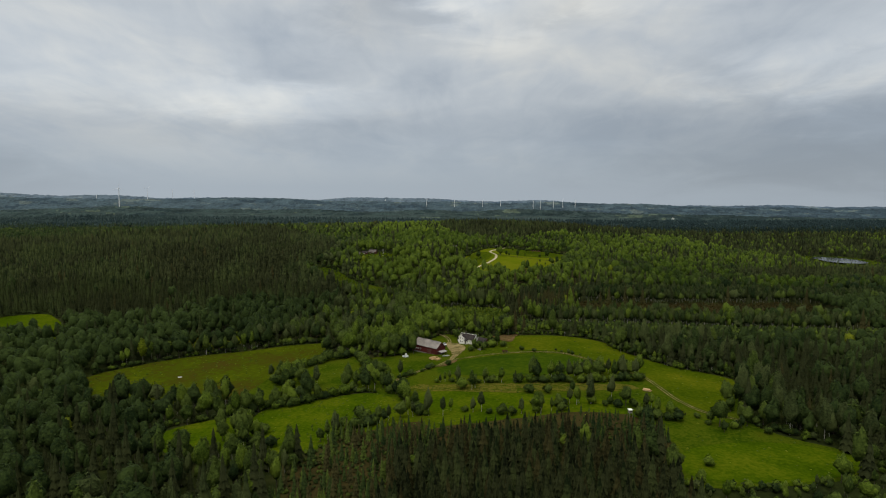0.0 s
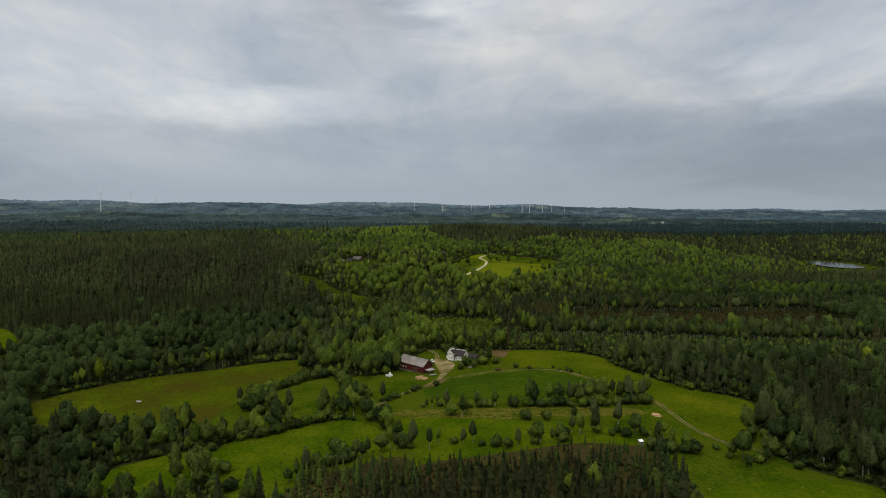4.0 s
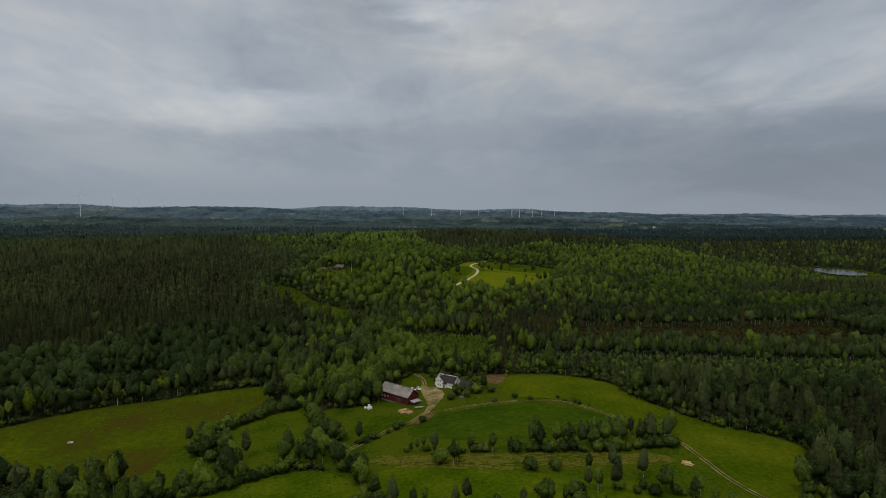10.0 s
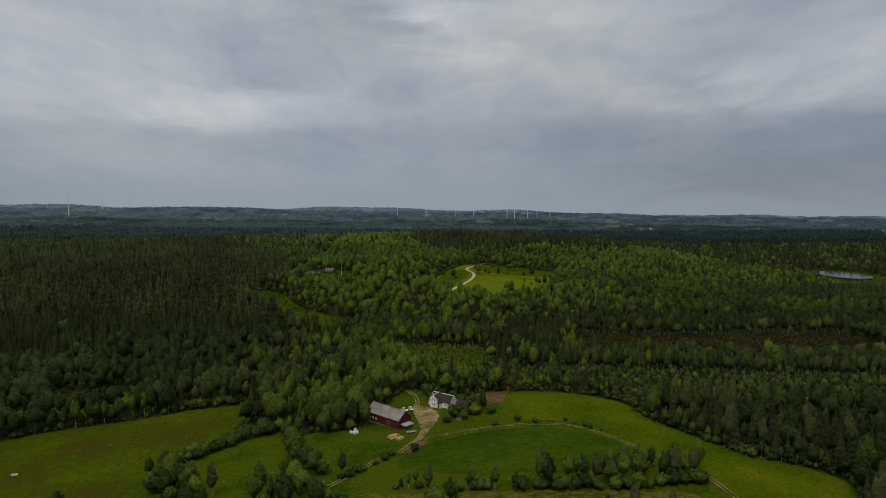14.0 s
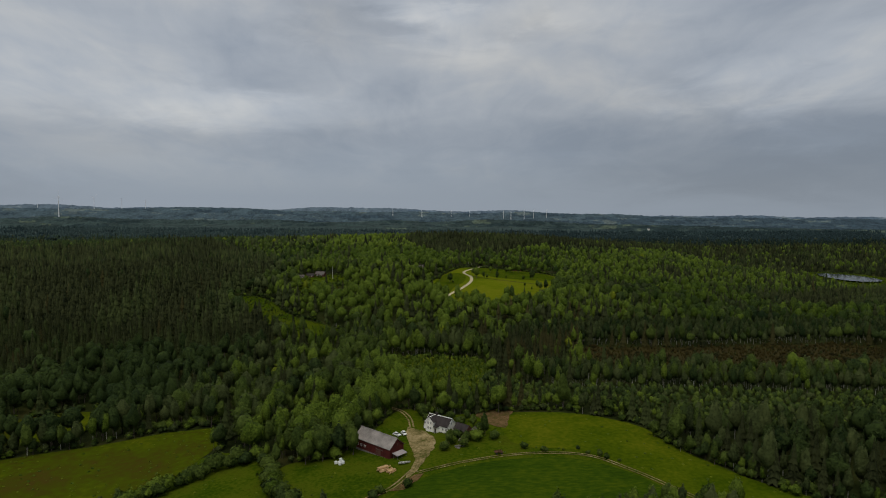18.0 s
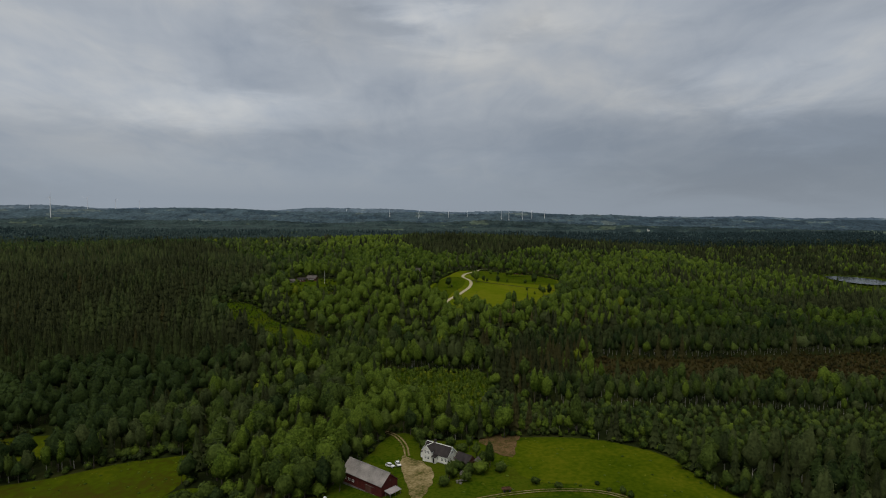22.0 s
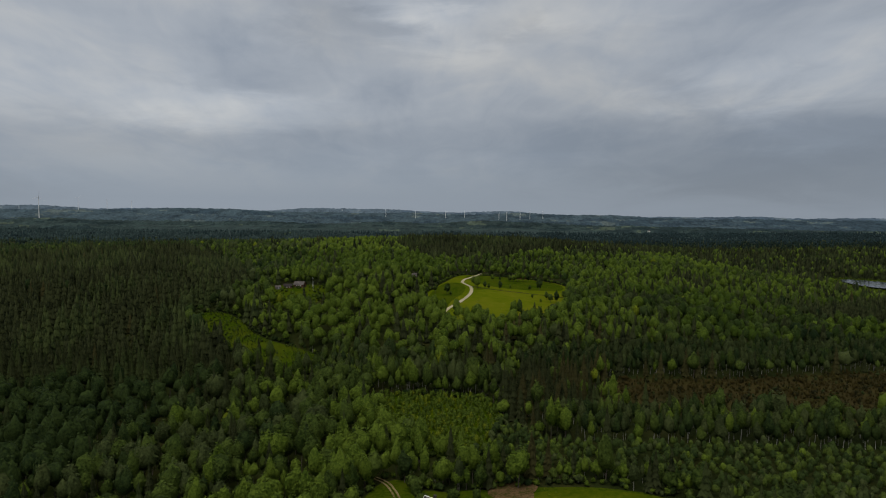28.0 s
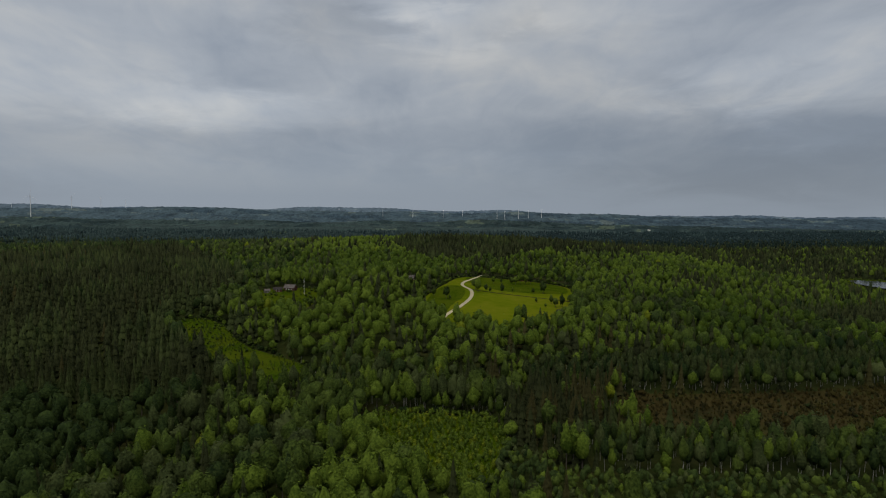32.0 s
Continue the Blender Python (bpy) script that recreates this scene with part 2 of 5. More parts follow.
LOG_WOOD = material("fresh_cut_wood", [(0.36, 0.22, 0.10), (0.55, 0.38, 0.20)], (0.6, 5.0), 0.8, 0.2, 8, obj=0.4)
PLASTIC = material("white_bale_wrap", [(0.68, 0.70, 0.70), (0.82, 0.83, 0.83)], (0.5, 4.0), 0.4, 0.2, 4, specular=0.5)
BOAT_PAINT = material("pale_boat_hull", [(0.45, 0.46, 0.44), (0.62, 0.62, 0.58)], (0.6, 4.0), 0.5)
GREY_WOOD = material("grey_weathered_wood", [(0.12, 0.11, 0.10), (0.24, 0.22, 0.20)], (0.6, 6.0), 0.9, 0.2, 9)
STEEL = material("white_turbine_steel", [(0.74, 0.75, 0.76), (0.82, 0.82, 0.82)], (0.05, 0.4), 0.5)


def hazed_land(name, spruce, wood, field):
    """Far forest and clearings, blue haze mixed into their colours: three materials of one distance."""
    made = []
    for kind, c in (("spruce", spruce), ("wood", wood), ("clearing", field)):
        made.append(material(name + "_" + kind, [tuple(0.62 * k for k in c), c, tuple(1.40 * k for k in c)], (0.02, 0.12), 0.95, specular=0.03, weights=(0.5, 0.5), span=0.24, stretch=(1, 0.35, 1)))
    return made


HILL_1 = hazed_land("distant_forest", (0.013, 0.022, 0.017), (0.027, 0.042, 0.026), (0.060, 0.080, 0.036))
HILL_2 = hazed_land("far_forest", (0.019, 0.033, 0.036), (0.033, 0.052, 0.052), (0.070, 0.092, 0.070))
HILL_3 = hazed_land("farther_forest", (0.036, 0.058, 0.078), (0.054, 0.082, 0.102), (0.092, 0.120, 0.124))
HILL_4 = hazed_land("horizon_forest", (0.070, 0.103, 0.145), (0.094, 0.130, 0.170), (0.122, 0.156, 0.186))

# ---------------------------------------------------------------- land form
# Broad swells and hollows of the land: x, y, radius, height.
LAND_BASE = -9.3
LAND = [
    (60, 440, 200, 5.6), (-170, 380, 200, -8.2), (100, 300, 200, 2.2), (0, 620, 150, -7.7),
    (70, 900, 220, 20.0), (-260, 830, 220, 18.2), (-60, 1480, 350, 6.6), (200, 1500, 400, 29.3),
    (-450, 1250, 400, 25.9), (700, 1200, 400, -19.8), (350, 750, 250, -1.6), (600, 850, 300, 0.4),
    (380, 1250, 250, 6.5), (-200, 620, 180, -8.1), (0, 2400, 600, -5.2), (-1900, 3700, 900, 58.9),
    (1100, 2900, 900, -6.5), (-900, 2000, 800, 9.7), (0, 0, 400, -3.4), (-600, 500, 400, -2.7),
    (900, 500, 500, -10.5), (0, 3600, 900, 19.9),
]


def height(x, y):
    z = LAND_BASE + 0.0 * x
    for cx, cy, r, h in LAND:
        z = z + h * np.exp(-((x - cx) ** 2 + (y - cy) ** 2) / (2 * (0.7 * r) ** 2))
    return z


def mesh_of(name, verts, faces, mats, index=None, smooth=False):
    """A mesh from arrays of places and of equal-sided faces."""
    verts, faces = np.asarray(verts, np.float32), np.asarray(faces, np.int32)
    me = bpy.data.meshes.new(name)
    me.vertices.add(len(verts))
    me.vertices.foreach_set("co", verts.ravel())
    sides = faces.shape[1]
    me.loops.add(faces.size)
    me.loops.foreach_set("vertex_index", faces.ravel())
    me.polygons.add(len(faces))
    me.polygons.foreach_set("loop_start", np.arange(0, faces.size, sides, dtype=np.int32))
    me.polygons.foreach_set("use_smooth", np.full(len(faces), smooth))
    for m in mats:
        me.materials.append(m)
    if index is not None:
        me.polygons.foreach_set("material_index", np.asarray(index, np.int32))
    me.update(calc_edges=True)
    return me


def steps(*spans):
    return np.unique(np.concatenate([np.arange(a, b + 0.1, s) for a, b, s in spans]))


def grid_faces(nx, ny):
    i = np.arange((ny - 1) * nx).reshape(ny - 1, nx)[:, :-1].ravel()
    return np.stack([i, i + 1, i + nx + 1, i + nx], 1)


gx = steps((-6000, -1500, 250), (-1500, -400, 50), (-400, 400, 8), (400, 1500, 50), (1500, 6000, 250))
gy = steps((-1000, 100, 60), (100, 700, 8), (700, 1600, 25), (1600, 6000, 150))
X, Y = np.meshgrid(gx, gy)
# Beyond y 2300 the ground takes a forest colour with haze painted in.
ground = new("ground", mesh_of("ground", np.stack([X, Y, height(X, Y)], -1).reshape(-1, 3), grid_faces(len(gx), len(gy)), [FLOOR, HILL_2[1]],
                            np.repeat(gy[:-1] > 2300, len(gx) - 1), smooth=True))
tagged(ground, "rolling forest floor of moss, needles and undergrowth, coloured with haze far off", "ground", kind="structure")


def inside(px, py, poly):
    """Which points lie in a polygon."""
    hit = np.zeros(np.shape(px), bool)
    for (x0, y0), (x1, y1) in zip(poly, poly[1:] + poly[:1]):
        if y0 != y1:
            hit ^= ((y0 > py) != (y1 > py)) & (px < (x1 - x0) * (py - y0) / (y1 - y0) + x0)
    return hit


def rounded(poly, times=2):
    """Corner cutting."""
    for _ in range(times):
        poly = [q for (x0, y0), (x1, y1) in zip(poly, poly[1:] + poly[:1])
                for q in ((0.78 * x0 + 0.22 * x1, 0.78 * y0 + 0.22 * y1), (0.22 * x0 + 0.78 * x1, 0.22 * y0 + 0.78 * y1))]
    return poly


def draped(name, poly, mat, label, category, lift, step=6.0, kind="structure", rag=0.9):
    """A patch of ground cover laid over the land."""
    edge = []
    for (x0, y0), (x1, y1) in zip(poly, poly[1:] + poly[:1]):
        k = max(1, int(math.hypot(x1 - x0, y1 - y0) / step))
        edge += [Vector((x0 + (x1 - x0) * i / k, y0 + (y1 - y0) * i / k)) for i in range(k)]
    for p in edge:
        d = noise.noise_vector((p.x / 5.0, p.y / 5.0, len(poly)))
        p.x, p.y = p.x + rag * d.x, p.y + rag * d.y
    xs, ys = [p.x for p in edge], [p.y for p in edge]
    A, B = np.meshgrid(np.arange(min(xs), max(xs), step), np.arange(min(ys), max(ys), step))
    keep = inside(A, B, [(p.x, p.y) for p in edge])
    inner = [Vector((a, b)) for a, b in zip(A[keep], B[keep])]
    n = len(edge)
    co, _, faces, *_ = geometry.delaunay_2d_cdt(edge + inner, [(i, (i + 1) % n) for i in range(n)], [list(range(n))], 1, 0.05)
    pts = np.array([(v.x, v.y) for v in co])
    tri = [f for f in faces if len(f) == 3]
    z = height(pts[:, 0], pts[:, 1]) + lift
    ob = new(name, mesh_of(name, np.column_stack([pts, z]), tri, [mat], smooth=True))
    return tagged(ob, label, category, kind=kind)


def curve_points(ctrl, step=3.0):
    """A smooth line through a few points."""
    pts = [Vector(p) for p in ctrl]
    pts = [2 * pts[0] - pts[1]] + pts + [2 * pts[-1] - pts[-2]]
    out = []
    for a, b, c, d in zip(pts, pts[1:], pts[2:], pts[3:]):
        k = max(2, int((c - b).length / step))
        for i in range(k):
            t = i / k
            out.append(0.5 * (2 * b + (c - a) * t + (2 * a - 5 * b + 4 * c - d) * t * t + (3 * b - a - 3 * c + d) * t ** 3))
    return out + [pts[-2]]


def ribbon(name, ctrl, width, mat, label, category, lift, offset=0.0, wobble=0.12, kind="structure"):
    """A strip of ground cover along a line."""
    rng = np.random.default_rng(len(name) * 7 + int(abs(offset) * 10))
    pts = curve_points(ctrl)
    verts, faces = [], []
    for i, p in enumerate(pts):
        d = (pts[min(i + 1, len(pts) - 1)] - pts[max(i - 1, 0)]).normalized()
        side = Vector((d.y, -d.x))
        for k in (-1, -0.33, 0.33, 1):
            q = p + side * (offset + k * width / 2 * (1 + rng.normal(0, wobble)))
            verts.append((q.x, q.y, float(height(q.x, q.y)) + lift))
        if i:
            for k in range(3):
                a = 4 * (i - 1) + k
                faces.append((a, a + 1, a + 5, a + 4))
    return tagged(new(name, mesh_of(name, verts, faces, [mat], smooth=True)), label, category, kind=kind)

# ---------------------------------------------------------------- fields, tracks and water
PASTURE_EDGE = rounded([(-235, 400), (-203, 441), (-176, 460), (-141, 470), (-117, 484), (-80, 489), (-80, 465), (-83, 447), (-90, 424), (-104, 396), (-109, 372), (-114, 350), (-140, 345), (-164, 350), (-205, 360)])
SMALL_EDGE = rounded([(-98, 326), (-70, 340), (-35, 351), (-15, 328), (-6, 303), (-17, 292), (-36, 282), (-56, 268), (-66, 256), (-82, 275)])
FARM_EDGE = rounded([(-66, 358), (-80, 395), (-72, 421), (-50, 420), (-38, 432), (-20, 430), (-16, 446), (-4, 468), (4, 494), (14, 496), (24, 480), (58, 479), (99, 473), (125, 450), (128, 422), (146, 383), (176, 358), (179, 345), (162, 322), (150, 285), (162, 268), (178, 256), (178, 238), (150, 226), (100, 222), (95, 236), (76, 256), (38, 268), (2, 262), (-24, 242), (-34, 256), (-20, 282), (-16, 300), (-20, 330), (-38, 354), (-54, 357)], 1)
HEDGE_EDGE = rounded([(-116, 348), (-109, 372), (-104, 396), (-90, 424), (-82, 450), (-70, 448), (-50, 430), (-46, 418), (-70, 418), (-78, 395), (-66, 358), (-40, 357), (-40, 352), (-70, 342), (-98, 328), (-112, 330)], 1)
LEFT_EDGE = rounded([(-10, 300), (-33, 287), (-52, 275), (-60, 240), (-62, 195), (-24, 195), (-15, 246), (0, 260), (0, 290)], 1)
SCRUB_EDGE = rounded([(106, 258), (104, 296), (70, 304), (38, 295), (0, 290), (-28, 268), (-30, 240), (2, 258), (38, 265), (76, 253), (94, 234)], 1)
CROP_EDGE = rounded([(11, 400), (37, 413), (63, 416), (87, 411), (101, 394), (110, 377), (97, 366), (56, 366), (29, 367), (-2, 379)])
UPPER_EDGE = rounded([(57, 476), (99, 471), (125, 449), (127, 420), (146, 382), (175, 357), (177, 345), (158, 322), (146, 298), (134, 304), (129, 322), (126, 352), (116, 372), (104, 396), (86, 423), (56, 428)])
STRIP_EDGE = rounded([(-14, 345), (19, 340), (60, 329), (98, 319), (104, 300), (64, 288), (28, 288), (-4, 295)])
ROUGH_EDGE = rounded([(-18, 357), (20, 353), (60, 350), (112, 345), (116, 334), (60, 335), (20, 337), (-6, 344)], 1)
LOWER_EDGE = rounded([(98, 232), (104, 255), (128, 264), (158, 264), (177, 252), (175, 239), (151, 228), (124, 226)])
SOIL_EDGE = [(46, 485), (56, 487), (67, 483), (62, 466), (59, 453), (53, 458), (47, 474)]
HAY_EDGE = rounded([(66, 925), (95, 1028), (150, 1020), (220, 995), (203, 905), (172, 828), (146, 785), (86, 755), (54, 778), (34, 834)])
GLADE_EDGE = rounded([(-158, 784), (-136, 790), (-112, 764), (-100, 738), (-84, 722), (-66, 711), (-40, 690), (-36, 658), (-62, 662), (-90, 680), (-110, 706), (-130, 726), (-150, 750)])
YOUNG_EDGE = rounded([(0, 622), (67, 597), (69, 576), (52, 515), (24, 520), (2, 572)])
BOG_EDGE = rounded([(126, 586), (138, 625), (191, 622), (246, 624), (317, 640), (400, 650), (400, 545), (231, 534), (173, 553), (130, 561)])
TOP_EDGE = rounded([(-125, 1440), (-60, 1425), (10, 1450), (0, 1500), (-120, 1500)])
GAP_EDGE = rounded([(-212, 507), (-188, 521), (-163, 524), (-150, 500), (-172, 478), (-190, 472)])
WEST_EDGE = rounded([(-404, 560), (-363, 585), (-338, 560), (-292, 506), (-345, 485)])
NEAR_EDGE = rounded([(-140, 300), (-109, 322), (-80, 314), (-92, 272), (-118, 268)])
LAKE_EDGE = rounded([(764, 1190), (772, 1250), (800, 1285), (838, 1250), (842, 1195), (825, 1150), (790, 1142), (770, 1160)])

SHORE_EDGE = rounded([(712, 1190), (742, 1265), (800, 1305), (868, 1262), (872, 1180), (815, 1050), (730, 990), (655, 1030)])

YARD_EDGE = rounded([(-118, 905), (-60, 908), (-52, 850), (-66, 800), (-96, 805), (-114, 850)])
TOFT_EDGE = rounded([(22, 975), (46, 980), (50, 945), (40, 900), (26, 905), (18, 940)])
draped("pasture", PASTURE_EDGE, PASTURE, "rough green and brown grazing meadow", "meadow", 0.12)
draped("meadow", SMALL_EDGE, GRASS, "bright green grass field ringed by trees", "meadow", 0.12)
draped("hedge_bank", HEDGE_EDGE, ROUGH, "rough grass under the hedge trees", "hedge bank", 0.08)
draped("clearing", SCRUB_EDGE, BOG, "brown overgrown ground before the forest edge", "clearing", 0.23)
draped("clearing", LEFT_EDGE, BOG, "brown overgrown clearing beside the spruces", "clearing", 0.27)
draped("meadow", FARM_EDGE, ROUGH, "uneven green grass round the farm", "meadow", 0.10)
draped("field", CROP_EDGE, CROP, "even dark green crop field", "field", 0.20)
draped("field", UPPER_EDGE, LEY, "bright green grass field beside a track", "field", 0.20)
draped("field", STRIP_EDGE, GRASS, "long green grass strip", "field", 0.20)
draped("field", LOWER_EDGE, GRASS, "curved green grass field below the track", "field", 0.20)
draped("ploughed_patch", SOIL_EDGE, SOIL, "bare brown tilled soil beside the field", "soil", 0.30, 1.5, rag=1.6)
draped("soil_strip", [(3, 393), (13, 406), (17, 406.5), (9, 393)], SOIL, "narrow strip of bare reddish soil", "soil", 0.32, 2.0)
draped("weed_strip", ROUGH_EDGE, WEEDS, "uneven weedy strip with dry tufts", "meadow", 0.18, 3.0, rag=3.0)
draped("hay_meadow", HAY_EDGE, FARGRASS, "yellow-green hay meadow in a forest clearing", "meadow", 0.25, 10)
draped("field", rounded([(100, 936), (97, 1024), (150, 1016), (216, 993), (200, 922), (160, 906), (125, 903)]), ROUGH, "green upper part of the hay meadow", "field", 0.34, 10)
draped("field", rounded([(84, 930), (66, 926), (40, 834), (54, 796), (66, 830), (80, 862), (87, 900)]), ROUGH, "green grass beside the winding road", "field", 0.34, 10)
draped("glade", GLADE_EDGE, ROUGH, "overgrown bright green forest glade", "glade", 0.15)
draped("plantation_ground", YOUNG_EDGE, GRASS, "green replanted clearing", "clearing", 0.15)
draped("bog", BOG_EDGE, BOG, "brown heathery bog among the forest", "bog", 0.15, 10)
draped("hilltop_field", TOP_EDGE, FARGRASS, "pale green field on the hilltop", "field", 0.5, 12)
draped("garden", YARD_EDGE, ROUGH, "grassy garden round the forest cottages", "garden", 0.2, 8)
draped("garden", TOFT_EDGE, ROUGH, "grassy garden round the red cottage", "garden", 0.2, 8)
draped("clearing", GAP_EDGE, PASTURE, "small grassy gap in the woods", "clearing", 0.15)
draped("clearing", WEST_EDGE, GRASS, "grassy clearing behind the woods", "clearing", 0.15)
draped("clearing", NEAR_EDGE, GRASS, "grassy opening between trees", "clearing", 0.15)
draped("yard", rounded([(11, 466), (14, 462), (21, 454), (24, 443), (22, 431), (17.5, 420), (15, 412), (11, 404), (9.5, 405), (12.5, 415), (14, 428), (11.5, 440), (9.5, 453)]), GRAVEL, "worn gravel farm yard", "yard", 0.26, 1.2, rag=1.3)

DRIVE = [(2, 500), (8, 492), (12, 478), (13, 464)]
TRACK = [(14, 408), (36, 416), (63, 420), (87, 415), (101, 398), (112, 379), (124, 358), (127, 337), (129, 318), (136, 300), (152, 288)]
LANE = [(13, 412), (4, 396), (-7, 387), (-16, 376), (-26, 364)]
for side in (-0.85, 0.85):
    ribbon("wheel_rut", DRIVE, 0.8, GRAVEL, "gravel wheel rut of the farm drive", "track", 0.30, side)
    ribbon("wheel_rut", TRACK, 0.5, GRAVEL, "worn wheel rut across the grass", "track", 0.32, side)
    ribbon("wheel_rut", LANE, 0.7, GRAVEL, "worn wheel rut of the lane", "track", 0.34, side)
ribbon("road", [(50, 770), (58, 797), (73, 825), (87, 862), (92, 900), (87, 930), (92, 960), (104, 992), (125, 1050)], 3.4, PALE_ROAD,
       "pale winding gravel road through the meadow", "road", 0.5, 0, 0.04)
ribbon("ditch", [(92, 905), (120, 890), (160, 880), (205, 872)], 2.6, FLOOR, "dark grassy ditch across the meadow", "ditch", 0.45, 0, 0.2)
ribbon("wheel_rut", [(92, 960), (130, 952), (180, 960), (214, 950)], 2.0, ROUGH, "faint dry track in the meadow", "track", 0.45, 0, 0.2)

draped("marsh", SHORE_EDGE, ROUGH, "flat green marsh beside the lake", "marsh", 0.2, 14)
lake_z = float(height(np.float64(800), np.float64(1240))) + 2.0
lv = [(x, y, lake_z) for x, y in LAKE_EDGE]
lake = bpy.data.meshes.new("lake")
lake.from_pydata(lv, [], [list(range(len(lv)))])
lake.materials.append(WATER)
tagged(new("water", lake), "calm grey forest lake reflecting the sky", "lake", kind="structure")

# ---------------------------------------------------------------- distance


def ridge(name, r, top, slope, bump, mats, label, seed, low=-60.0, deg=(-58, 62)):
    """A far wooded ridge: an arc of land that rises from its foot to an uneven crest. mats: dark spruce, which also
    serves as painted shade, mixed wood, open land.
    """
    rng = np.random.default_rng(seed)
    az = np.radians(np.linspace(*deg, 700))
    crest = top - slope * np.degrees(az)
    for k in range(1, 7):
        crest = crest + bump / k * np.sin(az * (9 * k + 4 * rng.random()) + 6.28 * rng.random())
    fine = np.convolve(rng.normal(0, 1, 704), np.ones(5) / 5, "valid") * 2.6 + np.convolve(rng.normal(0, 1, 728), np.ones(29) / 29, "valid") * 14
    rows = []
    for k in range(20):
        dr = -520 + 30.5 * k
        f = 1 - (abs(dr) / 520) ** 1.5 if dr < 0 else 1 - dr / 400
        z = low + (crest - low) * f + (np.roll(fine, 9 * k - 92) * 0.6 + rng.normal(0, 1.6, 700)) * (1 if k else 0)
        rows.append(np.stack([6 + (r + dr) * np.sin(az), 140 + (r + dr) * np.cos(az), z], -1))
    v = np.concatenate(rows)
    # Forest blocks: the dark tone spreads east as painted shade, open land is rare.
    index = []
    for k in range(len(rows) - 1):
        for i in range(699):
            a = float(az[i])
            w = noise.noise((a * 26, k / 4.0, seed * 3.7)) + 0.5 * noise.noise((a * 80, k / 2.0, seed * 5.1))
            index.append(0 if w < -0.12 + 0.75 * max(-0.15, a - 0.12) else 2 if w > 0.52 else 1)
    return tagged(new(name, mesh_of(name, v, grid_faces(700, len(rows)), mats, index)), label, "distant hills", kind="structure")


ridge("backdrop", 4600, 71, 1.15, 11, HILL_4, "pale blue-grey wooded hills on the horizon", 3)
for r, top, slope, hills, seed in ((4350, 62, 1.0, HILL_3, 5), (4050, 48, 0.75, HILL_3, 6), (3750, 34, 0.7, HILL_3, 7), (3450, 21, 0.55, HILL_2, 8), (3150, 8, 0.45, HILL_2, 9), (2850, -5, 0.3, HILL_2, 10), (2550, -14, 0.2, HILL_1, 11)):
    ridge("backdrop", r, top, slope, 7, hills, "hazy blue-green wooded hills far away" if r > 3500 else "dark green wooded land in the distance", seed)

# ---------------------------------------------------------------- trees


def ball(level):
    bm = bmesh.new()
    bmesh.ops.create_icosphere(bm, subdivisions=level, radius=1.0)
    v = np.array([x.co[:] for x in bm.verts])
    f = np.array([[x.index for x in p.verts] for p in bm.faces])
    bm.free()
    return v, f


BALLS = {k: ball(k) for k in (1, 2, 3)}
# The far crowns are seen from above only: no underside.
for far, full in ((0, 1), (-1, 2)):
    v_, f_ = BALLS[full]
    BALLS[far] = (v_, f_[v_[f_][:, :, 2].mean(1) > -0.4])


def unit(v):
    return v / (np.linalg.norm(v, axis=-1, keepdims=True) + 1e-9)


def leafy_crown(rng, axes, centre, clumps, level, leaves, size, depth=0.46, taper=0.25):
    """One crown: a body that swells into clumps of foliage with dark creases between, and leaf sprays over it."""
    bv, bf = BALLS[level]
    axes, centre = np.array(axes) * np.array([rng.uniform(0.88, 1.3), rng.uniform(0.88, 1.3), rng.uniform(0.92, 1.15)]), np.array(centre)
    heads = unit(rng.normal(size=(clumps, 3)) + [0, 0, 0.35])
    heads[0] = unit(np.array([rng.normal(0, 0.25), rng.normal(0, 0.25), 1.0]))
    reach, wide = rng.uniform(0.35, 1.0, clumps), 0.72 / clumps

    def radius(d):
        swell = (np.exp((d @ heads.T - 1) / wide) * reach).max(1)
        return (1 - depth) + depth * swell

    def place(d, r):
        p = d * r[:, None]
        z = p[:, 2]
        slim = np.where(z > 0, 1 - taper * z * z, 1 - 0.18 * z * z)
        return np.stack([p[:, 0] * slim, p[:, 1] * slim, np.where(z > 0, z, 0.82 * z)], 1) * axes + centre

    body = place(bv, radius(bv) * (1 + rng.normal(0, 0.045, len(bv))))
    d = unit(rng.normal(size=(leaves, 3)) + [0, 0, 0.3])
    at = place(d, radius(d) * rng.uniform(0.97, 1.12, leaves))
    a = unit(np.cross(d, rng.normal(size=(leaves, 3))))
    b = unit(np.cross(d, a) + 0.45 * d * rng.normal(size=(leaves, 1)))
    s = size * rng.uniform(0.55, 1.3, (leaves, 1))
    spray = np.stack([at - a * s * 0.5, at + a * s * 0.5, at + b * s], 1).reshape(-1, 3)
    return np.concatenate([body, spray]), np.concatenate([bf, np.arange(3 * leaves).reshape(-1, 3) + len(bv)])


